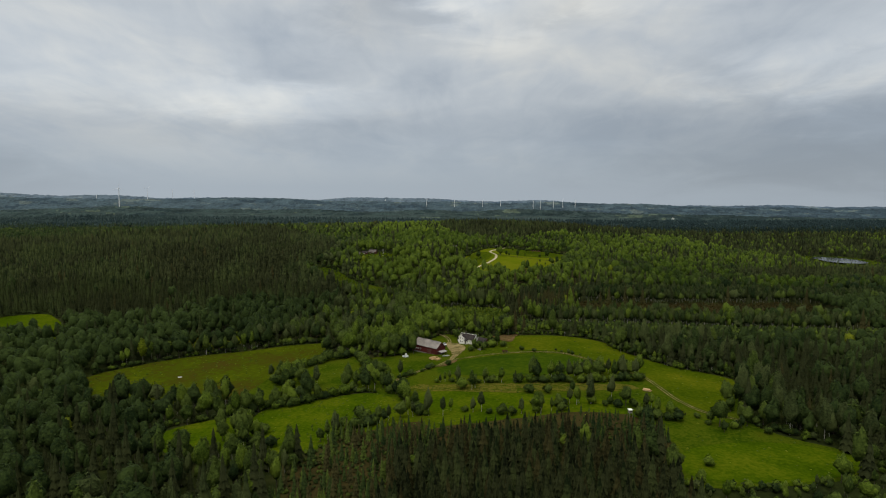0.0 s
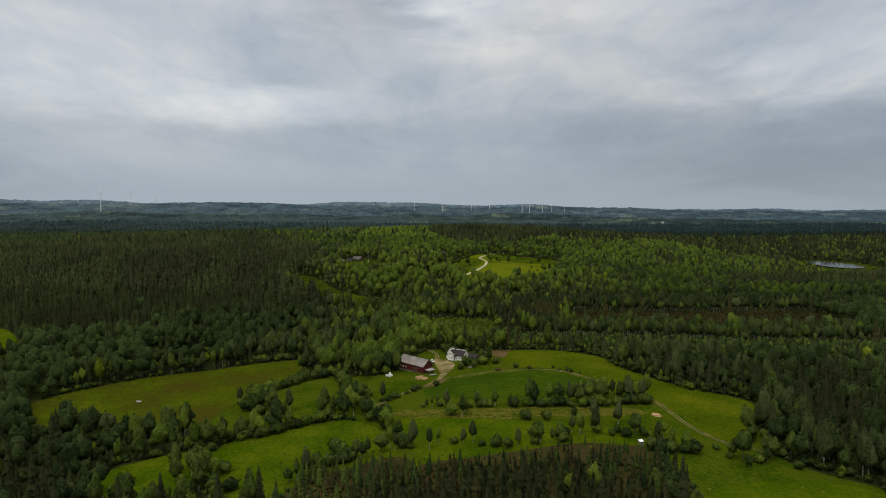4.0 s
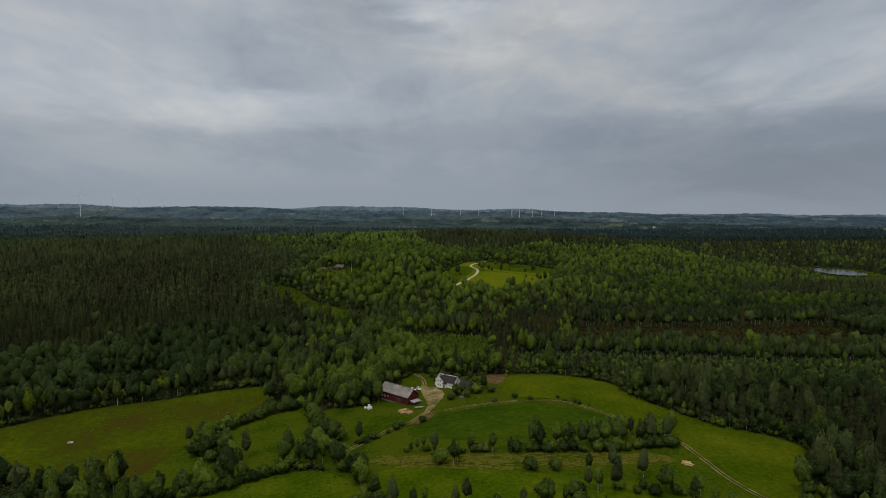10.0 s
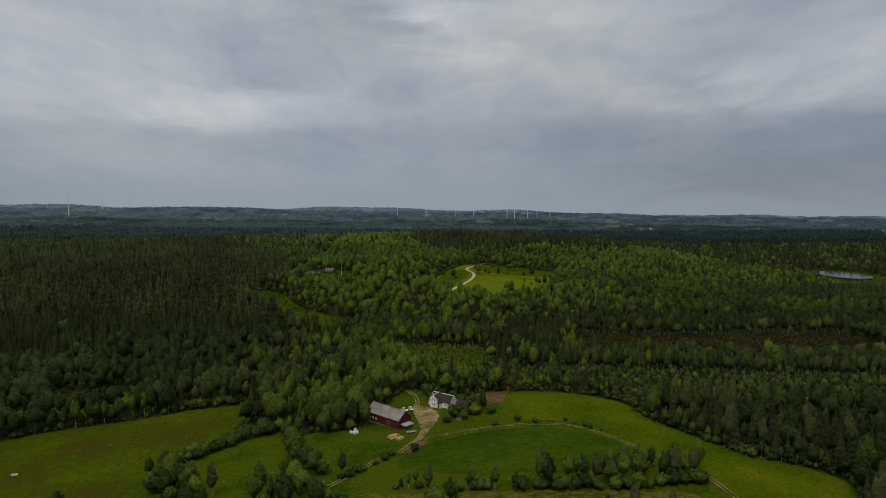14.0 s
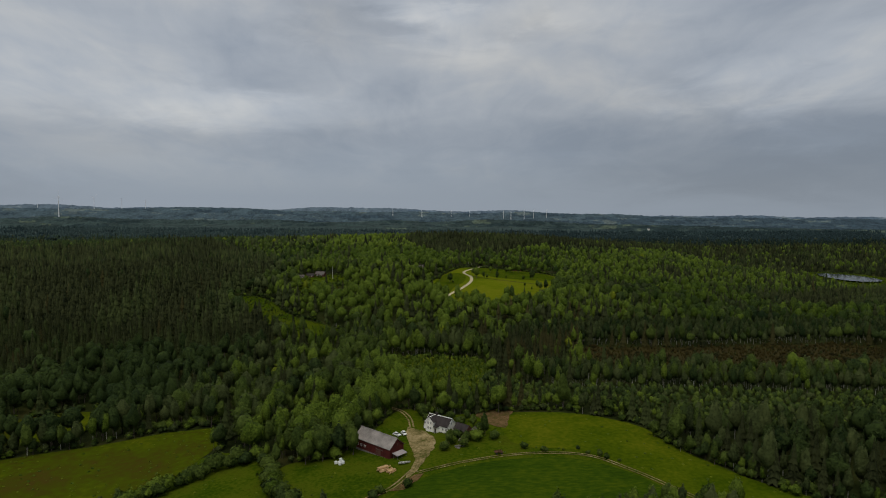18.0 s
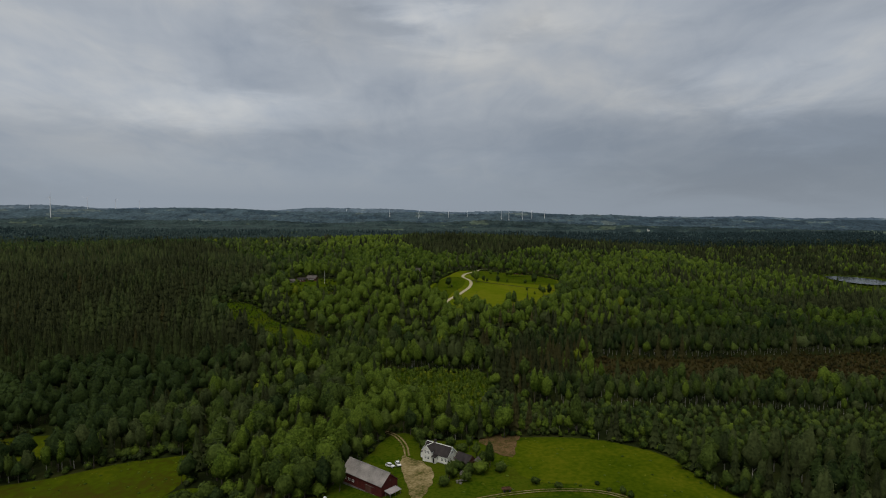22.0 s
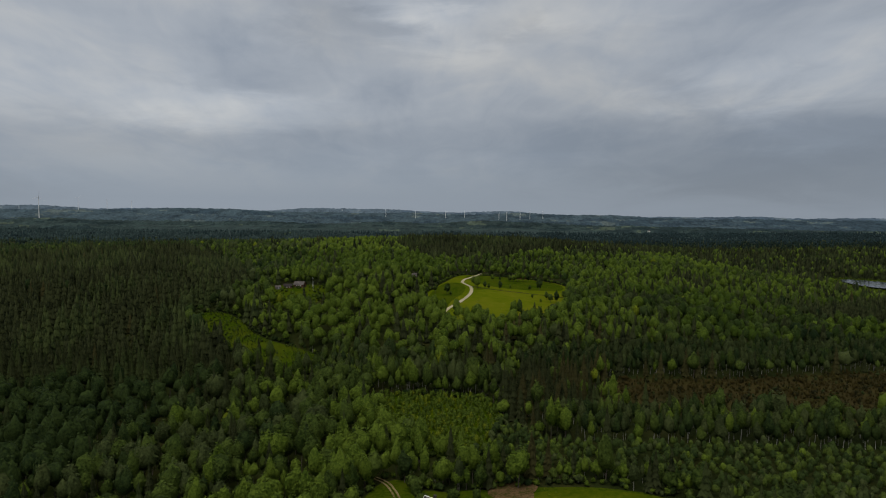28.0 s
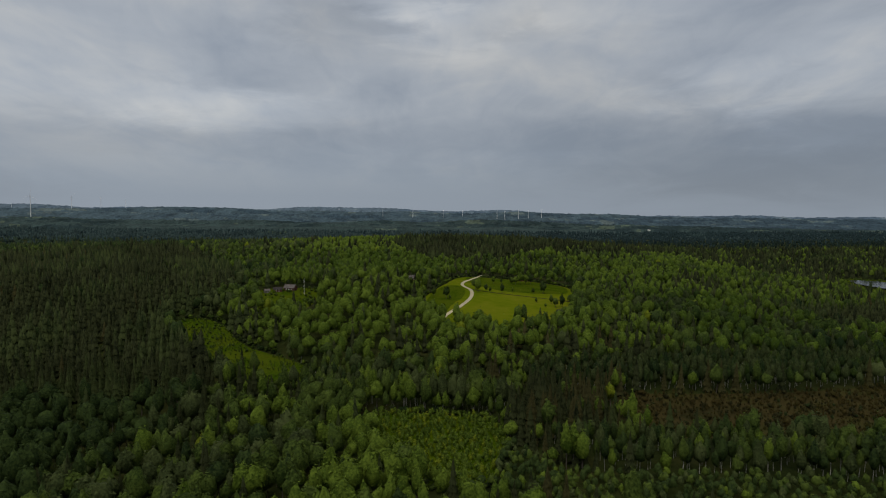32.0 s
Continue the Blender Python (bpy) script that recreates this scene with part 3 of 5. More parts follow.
def needle_crown(rng, tall, wide, tiers, spikes, notch=0.6):
    """A pointed crown of drooping whorls."""
    V, T, n = [], [], 0
    for k in range(tiers):
        f = k / tiers
        z = tall * (0.08 + 0.86 * f)
        r = wide * (1 - f) ** 0.85 * rng.uniform(0.88, 1.1) + 0.12
        turn = rng.random() * 6.28
        ang = turn + np.arange(2 * spikes) * np.pi / spikes + rng.normal(0, 0.12, 2 * spikes)
        rad = np.where(np.arange(2 * spikes) % 2 == 0, r * rng.uniform(0.82, 1.15, 2 * spikes), r * notch)
        zz = np.where(np.arange(2 * spikes) % 2 == 0, z - 0.22 * r, z + 0.1 * r)
        ring = np.stack([rad * np.cos(ang), rad * np.sin(ang), zz], 1)
        top = np.array([[0, 0, min(tall, z + tall / tiers * 1.35 + 0.25 * r)]])
        V.append(np.concatenate([top, ring]))
        i = np.arange(2 * spikes)
        T.append(np.stack([np.zeros_like(i), 1 + i, 1 + (i + 1) % (2 * spikes)], 1) + n)
        n += 2 * spikes + 1
    return np.concatenate(V), np.concatenate(T)


def stem(rng, tall, r0, r1, sides=5, limbs=0, reach=2.0, low=0.35):
    """A tapered, slightly bent trunk with limbs."""
    def tube(points, radii):
        rings = []
        for p, r in zip(points, radii):
            a = np.arange(sides) * 2 * np.pi / sides
            rings.append(np.stack([p[0] + r * np.cos(a), p[1] + r * np.sin(a), np.full(sides, p[2])], 1))
        v = np.concatenate(rings)
        f = [(k * sides + i, k * sides + (i + 1) % sides, (k + 1) * sides + (i + 1) % sides, (k + 1) * sides + i)
             for k in range(len(points) - 1) for i in range(sides)]
        f = np.array(f)
        return v, np.concatenate([f[:, :3], f[:, [0, 2, 3]]])
    bend = rng.normal(0, 0.12, 2)
    pts = [np.array([bend[0] * k, bend[1] * k, tall * k / 3]) for k in range(4)]
    V, T = tube(pts, np.linspace(r0, r1, 4))
    Vs, Ts, n = [V], [T], len(V)
    for _ in range(limbs):
        z = tall * rng.uniform(low, 0.95)
        a = rng.random() * 6.28
        start = np.array([0, 0, z])
        end = start + np.array([np.cos(a) * reach, np.sin(a) * reach, reach * 0.9]) * rng.uniform(0.7, 1.1)
        v, t = tube([start, (start + end) / 2 + [0, 0, 0.2], end], [r1 * 0.9, r1 * 0.6, r1 * 0.25])
        Vs.append(v), Ts.append(t + n)
        n += len(v)
    return np.concatenate(Vs), np.concatenate(Ts)


# Kinds of tree: crown half axes, crown centre's height, trunk height and radius, all for a tree of scale one.
BROAD = dict(axes=(4.3, 4.3, 5.6), centre=7.0, trunk=6.0, r=0.26)
OVAL = dict(axes=(3.4, 3.4, 6.2), centre=7.2, trunk=7.0, r=0.22, taper=0.45)
BIRCH = dict(axes=(2.7, 2.7, 6.3), centre=7.9, trunk=9.5, r=0.15, taper=0.55)
BUSH = dict(axes=(2.4, 2.4, 2.1), centre=1.7, trunk=1.2, r=0.10)
YOUNG = dict(axes=(1.1, 1.1, 2.0), centre=2.0, trunk=1.2, r=0.06, taper=0.5)


def build_kind(seed, spec, lobes, level, leaves, size, limbs=0, sides=4):
    rng = np.random.default_rng(seed)
    crown = leafy_crown(rng, spec["axes"], (0, 0, spec["centre"]), lobes, level, leaves, size, taper=spec.get("taper", 0.25))
    trunk = stem(rng, spec["trunk"], spec["r"], spec["r"] * 0.45, sides, limbs, spec["axes"][0] * 0.6) if sides else None
    return crown, trunk


def build_spruce(seed, tiers, spikes, sides=4, tall=15.0, wide=3.3, notch=0.6):
    rng = np.random.default_rng(seed)
    crown = needle_crown(rng, tall, wide, tiers, spikes, notch)
    return crown, (stem(rng, tall * 0.5, 0.2, 0.1, sides) if sides else None)


def plant(name, label, templates, mats, x, y, scale, pick, bark, seed, sink=0.1, sway=0.12, smooth=True):
    """Many trees in one mesh. pick: which material each one takes."""
    rng = np.random.default_rng(seed)
    V, T, M, n = [], [], [], 0
    which, turn = rng.integers(0, len(templates), len(x)), rng.random(len(x)) * 6.28
    z = height(x, y) - sink
    tall = scale * rng.uniform(1 - sway, 1 + sway, len(x))
    for k, (crown, trunk) in enumerate(templates):
        sel = np.nonzero(which == k)[0]
        if not len(sel):
            continue
        for (v, t), is_trunk in ((crown, False), (trunk, True)) if trunk is not None else ((crown, False),):
            c, s = np.cos(turn[sel])[:, None], np.sin(turn[sel])[:, None]
            sc = scale[sel][:, None]
            px = (v[:, 0] * c - v[:, 1] * s) * sc + x[sel][:, None]
            py = (v[:, 0] * s + v[:, 1] * c) * sc + y[sel][:, None]
            pz = v[:, 2] * tall[sel][:, None] + z[sel][:, None]
            V.append(np.stack([px, py, pz], -1).reshape(-1, 3))
            T.append((t[None] + (np.arange(len(sel)) * len(v))[:, None, None] + n).reshape(-1, 3))
            M.append(np.repeat(np.full(len(sel), len(mats)) if is_trunk else pick[sel], len(t)))
            n += len(sel) * len(v)
    if not V:
        return None
    ob = new(name, mesh_of(name, np.concatenate(V), np.concatenate(T), [*mats, bark], np.concatenate(M), smooth=smooth))
    return tagged(ob, label, "forest", kind="stuff")


OPEN = [HEDGE_EDGE, LEFT_EDGE, SCRUB_EDGE, PASTURE_EDGE, SMALL_EDGE, FARM_EDGE, HAY_EDGE, GLADE_EDGE, YOUNG_EDGE, BOG_EDGE, TOP_EDGE, GAP_EDGE, WEST_EDGE, NEAR_EDGE, SHORE_EDGE, YARD_EDGE, TOFT_EDGE]
# Spruce stands.
FRONT_STAND = [(-28, 100), (-20, 200), (-13, 244), (0, 256), (36, 264), (72, 250), (92, 225), (88, 190), (70, 100)]
HILL_STAND = [(-200, 628), (-125, 632), (-90, 655), (-108, 690), (-152, 742), (-164, 789), (-136, 852), (-154, 991), (-356, 1348), (-546, 1217), (-900, 1150), (-800, 700), (-400, 600)]
BELT_STAND = [(66, 577), (94, 632), (140, 630), (124, 588), (128, 560), (160, 552), (112, 512), (86, 530)]
RIDGE_STAND = [(3, 1390), (60, 1560), (400, 1560), (380, 1440), (194, 1232), (63, 1169)]
EAST_STAND = [(186, 330), (191, 395), (260, 410), (330, 380), (330, 260), (190, 240), (182, 300)]
LAKE_STAND = [(420, 880), (700, 990), (840, 960), (720, 860), (450, 800)]
FAR_WEST_STAND = [(-420, 520), (-520, 600), (-420, 640), (-200, 600), (-260, 560)]
# Woods where spruce grows among the broadleaf trees: edge and share of spruce.
MIXED = (([(-112, 598), (-12, 598), (-20, 660), (-60, 705), (-112, 690)], 0.25),
         ([(-40, 600), (20, 640), (80, 640), (180, 655), (420, 720), (440, 640), (180, 592), (70, 604), (0, 628)], 0.35),
         ([(-60, 560), (-12, 575), (-4, 640), (-50, 650), (-90, 640)], 0.3),
         ([(60, 640), (180, 660), (260, 720), (120, 740), (40, 700)], 0.35),
         ([(-60, 700), (30, 690), (60, 740), (-20, 800), (-100, 790)], 0.12),
         ([(420, 880), (300, 1060), (420, 1150), (640, 1100), (700, 990)], 0.35),
         ([(-230, 300), (-150, 300), (-120, 250), (-90, 190), (-220, 190)], 0.45))
# Birch woods: edge; and low young growth: edge.
BIRCH_WOODS = ([(90, 632), (240, 628), (330, 646), (480, 660), (560, 720), (420, 712), (250, 690), (110, 672)],
               [(82, 560), (126, 552), (172, 546), (232, 528), (420, 538), (420, 508), (232, 500), (150, 512), (96, 524)],
               [(-112, 690), (-60, 705), (-30, 690), (20, 640), (-20, 640), (-70, 668)],
               [(-40, 640), (72, 606), (84, 626), (-20, 664)])
YOUNG_WOODS = ([(60, 494), (100, 482), (128, 462), (150, 430), (330, 440), (420, 500), (232, 498), (150, 510), (84, 522)],
               [(28, 512), (60, 494), (84, 522), (66, 560), (40, 540)])
STANDS = [FRONT_STAND, HILL_STAND, BELT_STAND, RIDGE_STAND, EAST_STAND, LAKE_STAND, FAR_WEST_STAND]


def scatter(seed, gap, y0, y1):
    """Jittered points over the visible land."""
    rng = np.random.default_rng(seed)
    span = 0.8 * y1 + 100 + (y1 - y0)
    u, v = np.meshgrid(np.arange(-span, span, gap), np.arange(-span, span, gap))
    u, v = (u + rng.uniform(-0.5, 0.5, u.shape) * gap).ravel(), (v + rng.uniform(-0.5, 0.5, v.shape) * gap).ravel()
    x, y = 0.84 * u - 0.54 * v, 0.54 * u + 0.84 * v + (y0 + y1) / 2
    ahead = np.maximum(y, 170)
    keep = (y >= y0) & (y < y1) & (x > -0.70 * ahead - 20) & (x < 0.755 * ahead + 25)
    for poly in [*OPEN, *YOUNG_WOODS, *BIRCH_WOODS]:
        keep &= ~inside(x, y, poly)
    return x[keep], y[keep]


def in_stand(x, y):
    hit = np.zeros(len(x), bool)
    for poly in STANDS:
        hit |= inside(x, y, poly)
    return hit


def patchy(x, y, scale, seed):
    """A smooth field of values from 0 to 1 over the land."""
    return np.array([0.5 + 0.5 * noise.noise((a / scale, b / scale, seed * 7.3)) for a, b in zip(x, y)])


LEAVES = [LEAF_MID, LEAF_DARK, LEAF_LIGHT, LEAF_GREY, LEAF_YELLOW]


def leaf_pick(rng, x, y):
    p = 0.5 + 1.25 * (0.6 * patchy(x, y, 90, 1) + 0.4 * patchy(x, y, 28, 2) - 0.5) + rng.normal(0, 0.10, len(x))
    # Side terms take darker leaves, painting in the lens's dimming towards the edges.
    p = p + 0.30 * np.exp(-((x - 15) / 170) ** 2 - ((y - 540) / 130) ** 2) - 0.36 * np.exp(-((x + 190) / 140) ** 2 - ((y - 550) / 130) ** 2) + 0.20 * np.clip((y - 620) / 120, 0, 1) * (x > -120) + 0.10 * np.clip((y - 850) / 150, 0, 1) - 0.40 * np.clip((np.abs(x - 30) - 170) / 260, 0, 1) * np.where((x > 0) & (y > 640), 0.15, 1) + 0.07 * np.exp(-((x - 40) / 170) ** 4) + 0.22 * np.exp(-((x - 90) / 70) ** 2 - ((y - 500) / 40) ** 2) - 0.08 * np.exp(-((x - 300) / 130) ** 2 - ((y - 430) / 170) ** 2) - 0.12 * np.exp(-((x + 230) / 120) ** 2 - ((y - 450) / 150) ** 2) - 0.26 * np.clip((x - 140) / 40, 0, 1) * (y < 480) - 0.14 * np.clip((-40 - x) / 60, 0, 1) * (y < 640)
    pick = np.where(p < 0.37, 1, np.where(p < 0.48, 3, np.where(p < 0.66, 0, 2)))
    return np.where(rng.random(len(x)) < 0.004, 4, pick)


NEAR_B = [build_kind(100 + k, BROAD, 15, 2, 210, 0.78) for k in range(8)] + [build_kind(110 + k, OVAL, 14, 2, 180, 0.72) for k in range(6)] + [build_kind(120 + k, BIRCH, 12, 2, 150, 0.66) for k in range(5)]
NEAR_W = [build_kind(130 + k, BIRCH, 11, 2, 130, 0.66, sides=4) for k in range(6)]
MID_B = [build_kind(140 + k, BROAD, 12, -1, 70, 0.95, sides=0) for k in range(8)] + [build_kind(150 + k, OVAL, 11, -1, 60, 0.9, sides=0) for k in range(6)]
FAR_B = [build_kind(160 + k, BROAD, 7, 0, 16, 1.3, sides=0) for k in range(8)]
DOME = [build_kind(165 + k, BROAD, 5, 0, 0, 1.5, sides=0) for k in range(6)]
NEAR_S = [build_spruce(200 + k, 6, 6, 4, 18.0, 3.1, 0.70) for k in range(8)]
MID_S = [build_spruce(220 + k, 4, 5, 0, 18.0, 3.6, 0.74) for k in range(8)]
FAR_S = [build_spruce(230 + k, 2, 5, 0, 16.5, 3.7, 0.82) for k in range(6)]

SINGLE = {"broadleaf": [], "birch": [], "spruce": [], "bush": []}

for y0, y1, gap_b, gap_s, kind_b, kind_s, tag in ((-60, 150, 9.5, 6.8, MID_B, MID_S, 1), (150, 670, 6.6, 5.6, NEAR_B, NEAR_S, 0), (670, 950, 7.7, 6.3, MID_B, MID_S, 1), (950, 1250, 9.2, 7.0, FAR_B, FAR_S, 2), (1250, 1730, 10.0, 7.6, DOME, FAR_S, 3)):
    rng = np.random.default_rng(300 + tag)
    x, y = scatter(310 + tag, gap_b, y0, y1)
    keep = ~in_stand(x, y) | ((rng.random(len(x)) < 0.02) & (y > 300)) | (inside(x, y, EAST_STAND) & (rng.random(len(x)) < 0.45)) | (inside(x, y, BELT_STAND) & (rng.random(len(x)) < 0.12))
    x, y = x[keep], y[keep]
    size = (0.60 + 1.0 * rng.random(len(x)) ** 2) * (0.8 + 0.4 * patchy(x, y, 60, 4)) * (1.08, 1.2, 1.35, 1.4)[tag] * (1 + 0.22 * np.exp(-((y - 540) / 130) ** 2)) * (1 - 0.5 * np.exp(-((y - 494) / 18) ** 2 - ((x - 80) / 55) ** 4))
    pick = leaf_pick(rng, x, y)
    size = np.minimum(size, 1.45) * np.where((y < 228) & (x > 55), 0.6, 1)
    share = 0.05 + 0.25 * (patchy(x, y, 80, 12) > 0.6)
    for poly, part_spruce in MIXED:
        share = np.where(inside(x, y, poly), part_spruce, share)
    share = np.where((x > 290) & (y > np.interp(x, [290, 590, 660, 700], [1290, 1500, 1190, 1000])), 0.8, share)
    share = np.where((y < 228) & (x > 55), 0.0, share)
    mixed = rng.random(len(x)) < share
    loose = (np.hypot(x - 30, (y - 380) * 0.8) < 175) & (y > 200) if tag == 0 else np.zeros(len(x), bool)
    for i in np.nonzero(loose & ~mixed)[0][:240]:
        SINGLE["birch" if rng.random() < 0.35 else "broadleaf"].append((x[i], y[i], size[i]))
    taken = np.zeros(len(x), bool)
    taken[np.nonzero(loose & ~mixed)[0][:240]] = True
    rest = ~taken & ~mixed
    close = np.abs(x - 20) < 230
    for part_of, kinds in ((rest & close, kind_b), (rest & ~close, (MID_B, MID_B, FAR_B, DOME)[tag])):
        if part_of.any():
            plant("broadleaf_forest", "dense mixed green broadleaf forest in early summer", kinds, LEAVES, x[part_of], y[part_of], size[part_of], pick[part_of], BARK, 320 + tag)
    sx, sy = x[mixed & ~taken], y[mixed & ~taken]
    gx2, gy2 = scatter(330 + tag, gap_s, y0, y1)
    keep = in_stand(gx2, gy2) & ~(inside(gx2, gy2, FRONT_STAND) & (gy2 > 201)) & ~(inside(gx2, gy2, EAST_STAND) & (rng.random(len(gx2)) < 0.4))
    sx, sy = np.concatenate([sx, gx2[keep]]), np.concatenate([sy, gy2[keep]])
    ssize = rng.uniform(0.60, 1.10, len(sx)) * (0.75 + 0.6 * patchy(sx, sy, 35, 17)) * (1.0, 1.05, 1.2, 1.2)[tag]
    warm = patchy(sx, sy, 40, 6) + rng.normal(0, 0.12, len(sx)) - 0.06 + 0.35 * ((sx > 60) & (sx < 420) & (sy > 480) & (sy < 730)) > 0.86
    green = patchy(sx, sy * 0.6, 55, 19) + rng.normal(0, 0.08, len(sx)) > 0.56
    green &= ~((sx > 150) & (sy < 480))
    plant("spruce_forest", "close dark green spruce forest", kind_s, [SPRUCE_DARK, SPRUCE_WARM, SPRUCE_MID], sx, sy, ssize, np.where(warm, 1, np.where(green, 2, 0)), BARK, 340 + tag, smooth=tag > 0)

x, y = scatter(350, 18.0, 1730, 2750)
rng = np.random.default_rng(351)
# Haze is in these tree colours; the darker picks paint shade to the east.
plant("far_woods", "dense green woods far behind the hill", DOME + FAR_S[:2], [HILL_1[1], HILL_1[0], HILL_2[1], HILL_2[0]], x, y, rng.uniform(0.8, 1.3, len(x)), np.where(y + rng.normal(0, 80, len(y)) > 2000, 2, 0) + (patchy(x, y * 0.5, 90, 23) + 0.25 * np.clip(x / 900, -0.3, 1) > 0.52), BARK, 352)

# Young trees on the replanted clearing, dwarf pines on the bog, scrub on the glade.
def fill(poly, gap, seed):
    rng = np.random.default_rng(seed)
    xs, ys = [p[0] for p in poly], [p[1] for p in poly]
    x, y = np.meshgrid(np.arange(min(xs), max(xs), gap), np.arange(min(ys), max(ys), gap))
    x, y = (x + rng.uniform(-0.45, 0.45, x.shape) * gap).ravel(), (y + rng.uniform(-0.45, 0.45, y.shape) * gap).ravel()
    k = inside(x, y, poly)
    return x[k], y[k], rng


SAPLINGS = [build_kind(170 + k, YOUNG, 4, 0, 22, 0.7, sides=0) for k in range(5)]
SCRUB = [build_kind(180 + k, BUSH, 6, 1, 40, 0.75, sides=0) for k in range(5)]
x, y, rng = fill(YOUNG_EDGE, 2.6, 41)
plant("young_plantation", "rows of light green young broadleaf saplings", SAPLINGS, [LEAF_LIGHT, LEAF_YELLOW], x, y, rng.uniform(0.6, 1.35, len(x)), (rng.random(len(x)) < 0.15).astype(int), BARK, 42)
for edge_, seed_ in zip(YOUNG_WOODS, (91, 93)):
    x, y, rng = fill(edge_, 3.9, seed_)
    k = np.ones(len(x), bool)
    for poly in OPEN:
        k &= ~inside(x, y, poly)
    plant("young_wood", "close young broadleaf trees along the forest edge", MID_B, LEAVES, x[k], y[k], rng.uniform(0.34, 0.58, k.sum()), rng.choice(4, k.sum(), p=(0.42, 0.44, 0.04, 0.10)), BARK, seed_ + 1)
for edge_, seed_, looks_ in zip(BIRCH_WOODS, (101, 103, 105, 107), ((0.08, 0.32, 0, 0.60), (0.25, 0.40, 0.05, 0.30), (0.45, 0.15, 0.20, 0.20), (0.50, 0.15, 0.25, 0.10))):
    x, y, rng = fill(edge_, 5.4, seed_)
    k = np.ones(len(x), bool)
    for poly in OPEN:
        k &= ~inside(x, y, poly)
    plant("birch_wood", "tall slender birches with pale trunks", NEAR_W, LEAVES, x[k], y[k], rng.uniform(0.75, 1.15, k.sum()), rng.choice(4, k.sum(), p=looks_), BIRCH_BARK, seed_ + 1)
x, y, rng = fill(BOG_EDGE, 3.0, 43)
k = (rng.random(len(x)) < 0.92) & (patchy(x, y, 30, 9) > 0.24)
plant("bog_scrub", "stunted brownish pines and birches on the bog", SAPLINGS + SCRUB[:1], [SPRUCE_WARM, LEAF_GREY, BOG], x[k], y[k], rng.uniform(0.3, 1.1, k.sum()), rng.choice(3, k.sum(), p=(0.30, 0.05, 0.65)), BARK, 44)
for edge_, seed_ in ((YARD_EDGE, 51), (TOFT_EDGE, 53), (SHORE_EDGE, 55)):
    x, y, rng = fill(edge_, 6.0, seed_)
    k = (rng.random(len(x)) < 0.6) & ~inside(x, y, LAKE_EDGE)
    plant("low_shrubs", "low green shrubs on open ground", SCRUB, [LEAF_LIGHT, LEAF_MID], x[k], y[k], rng.uniform(0.4, 1.0, k.sum()), (rng.random(k.sum()) < 0.6).astype(int), BARK, seed_ + 1)
x, y, rng = fill(GLADE_EDGE, 2.6, 45)
k = (rng.random(len(x)) < 0.8) & (patchy(x, y, 16, 14) > 0.36)
plant("glade_scrub", "low light green scrub on the forest glade", SAPLINGS + SCRUB[:1], [LEAF_MID, LEAF_LIGHT], x[k], y[k], rng.uniform(0.25, 0.75, k.sum()), (rng.random(k.sum()) < 0.3).astype(int), BARK, 46)
for edge_, seed_, label_ in ((SCRUB_EDGE, 49, "brownish young spruces and scrub before the forest edge"), (LEFT_EDGE, 57, "brown and green young trees on an overgrown clearing")):
    x, y, rng = fill(edge_, 2.7, seed_)
    k = (rng.random(len(x)) < 0.95) & (np.hypot(x - 96.5, y - 291) > 6)
    plant("forest_edge_scrub", label_, SCRUB + NEAR_S[:2], [SPRUCE_WARM, LEAF_DARK, LEAF_MID], x[k], y[k], rng.uniform(0.32, 0.62, k.sum()) * np.clip((300 - y[k]) / 20, 0.5, 1), rng.choice(3, k.sum(), p=(0.30, 0.40, 0.30)), BARK, seed_ + 1)
TUFTS = [build_kind(190 + k, dict(axes=(0.75, 0.75, 0.42), centre=0.15, trunk=1, r=0.1), 1, 1, 6, 0.5, sides=0) for k in range(4)]
for n_, (edge_, gap_, share) in enumerate(((SMALL_EDGE, 3.0, 0.5), (PASTURE_EDGE, 3.4, 0.4), (UPPER_EDGE, 5.0, 0.25), (FARM_EDGE, 4.5, 0.3), (HAY_EDGE, 7.0, 0.25))):
    x, y, rng = fill(edge_, gap_, 60 + n_)
    k = (rng.random(len(x)) < share) & (patchy(x, y, 18, 30 + n_) > 0.35) & ~inside(x, y, CROP_EDGE) & ~((x > 5) & (x < 28) & (y > 400) & (y < 470))
    plant("grass_tufts", "pale flowering tufts scattered over the grass", TUFTS, [LEAF_LIGHT, LEAF_YELLOW, LEAF_MID], x[k], y[k], rng.uniform(0.5, 1.4, k.sum()), rng.choice(3, k.sum(), p=(0.6, 0.4, 0.0)), BARK, 70 + n_)
x, y, rng = fill(ROUGH_EDGE, 2.2, 47)
k = rng.random(len(x)) < 0.55
plant("tussocks", "tussocks and low weeds on uneven ground", SAPLINGS, [LEAF_LIGHT, LEAF_YELLOW, LEAF_GREY], x[k], y[k], rng.uniform(0.10, 0.32, k.sum()), rng.integers(0, 3, k.sum()), BARK, 48)

# Low growth along the wood's edges.
rng = np.random.default_rng(81)
ex, ey = [], []
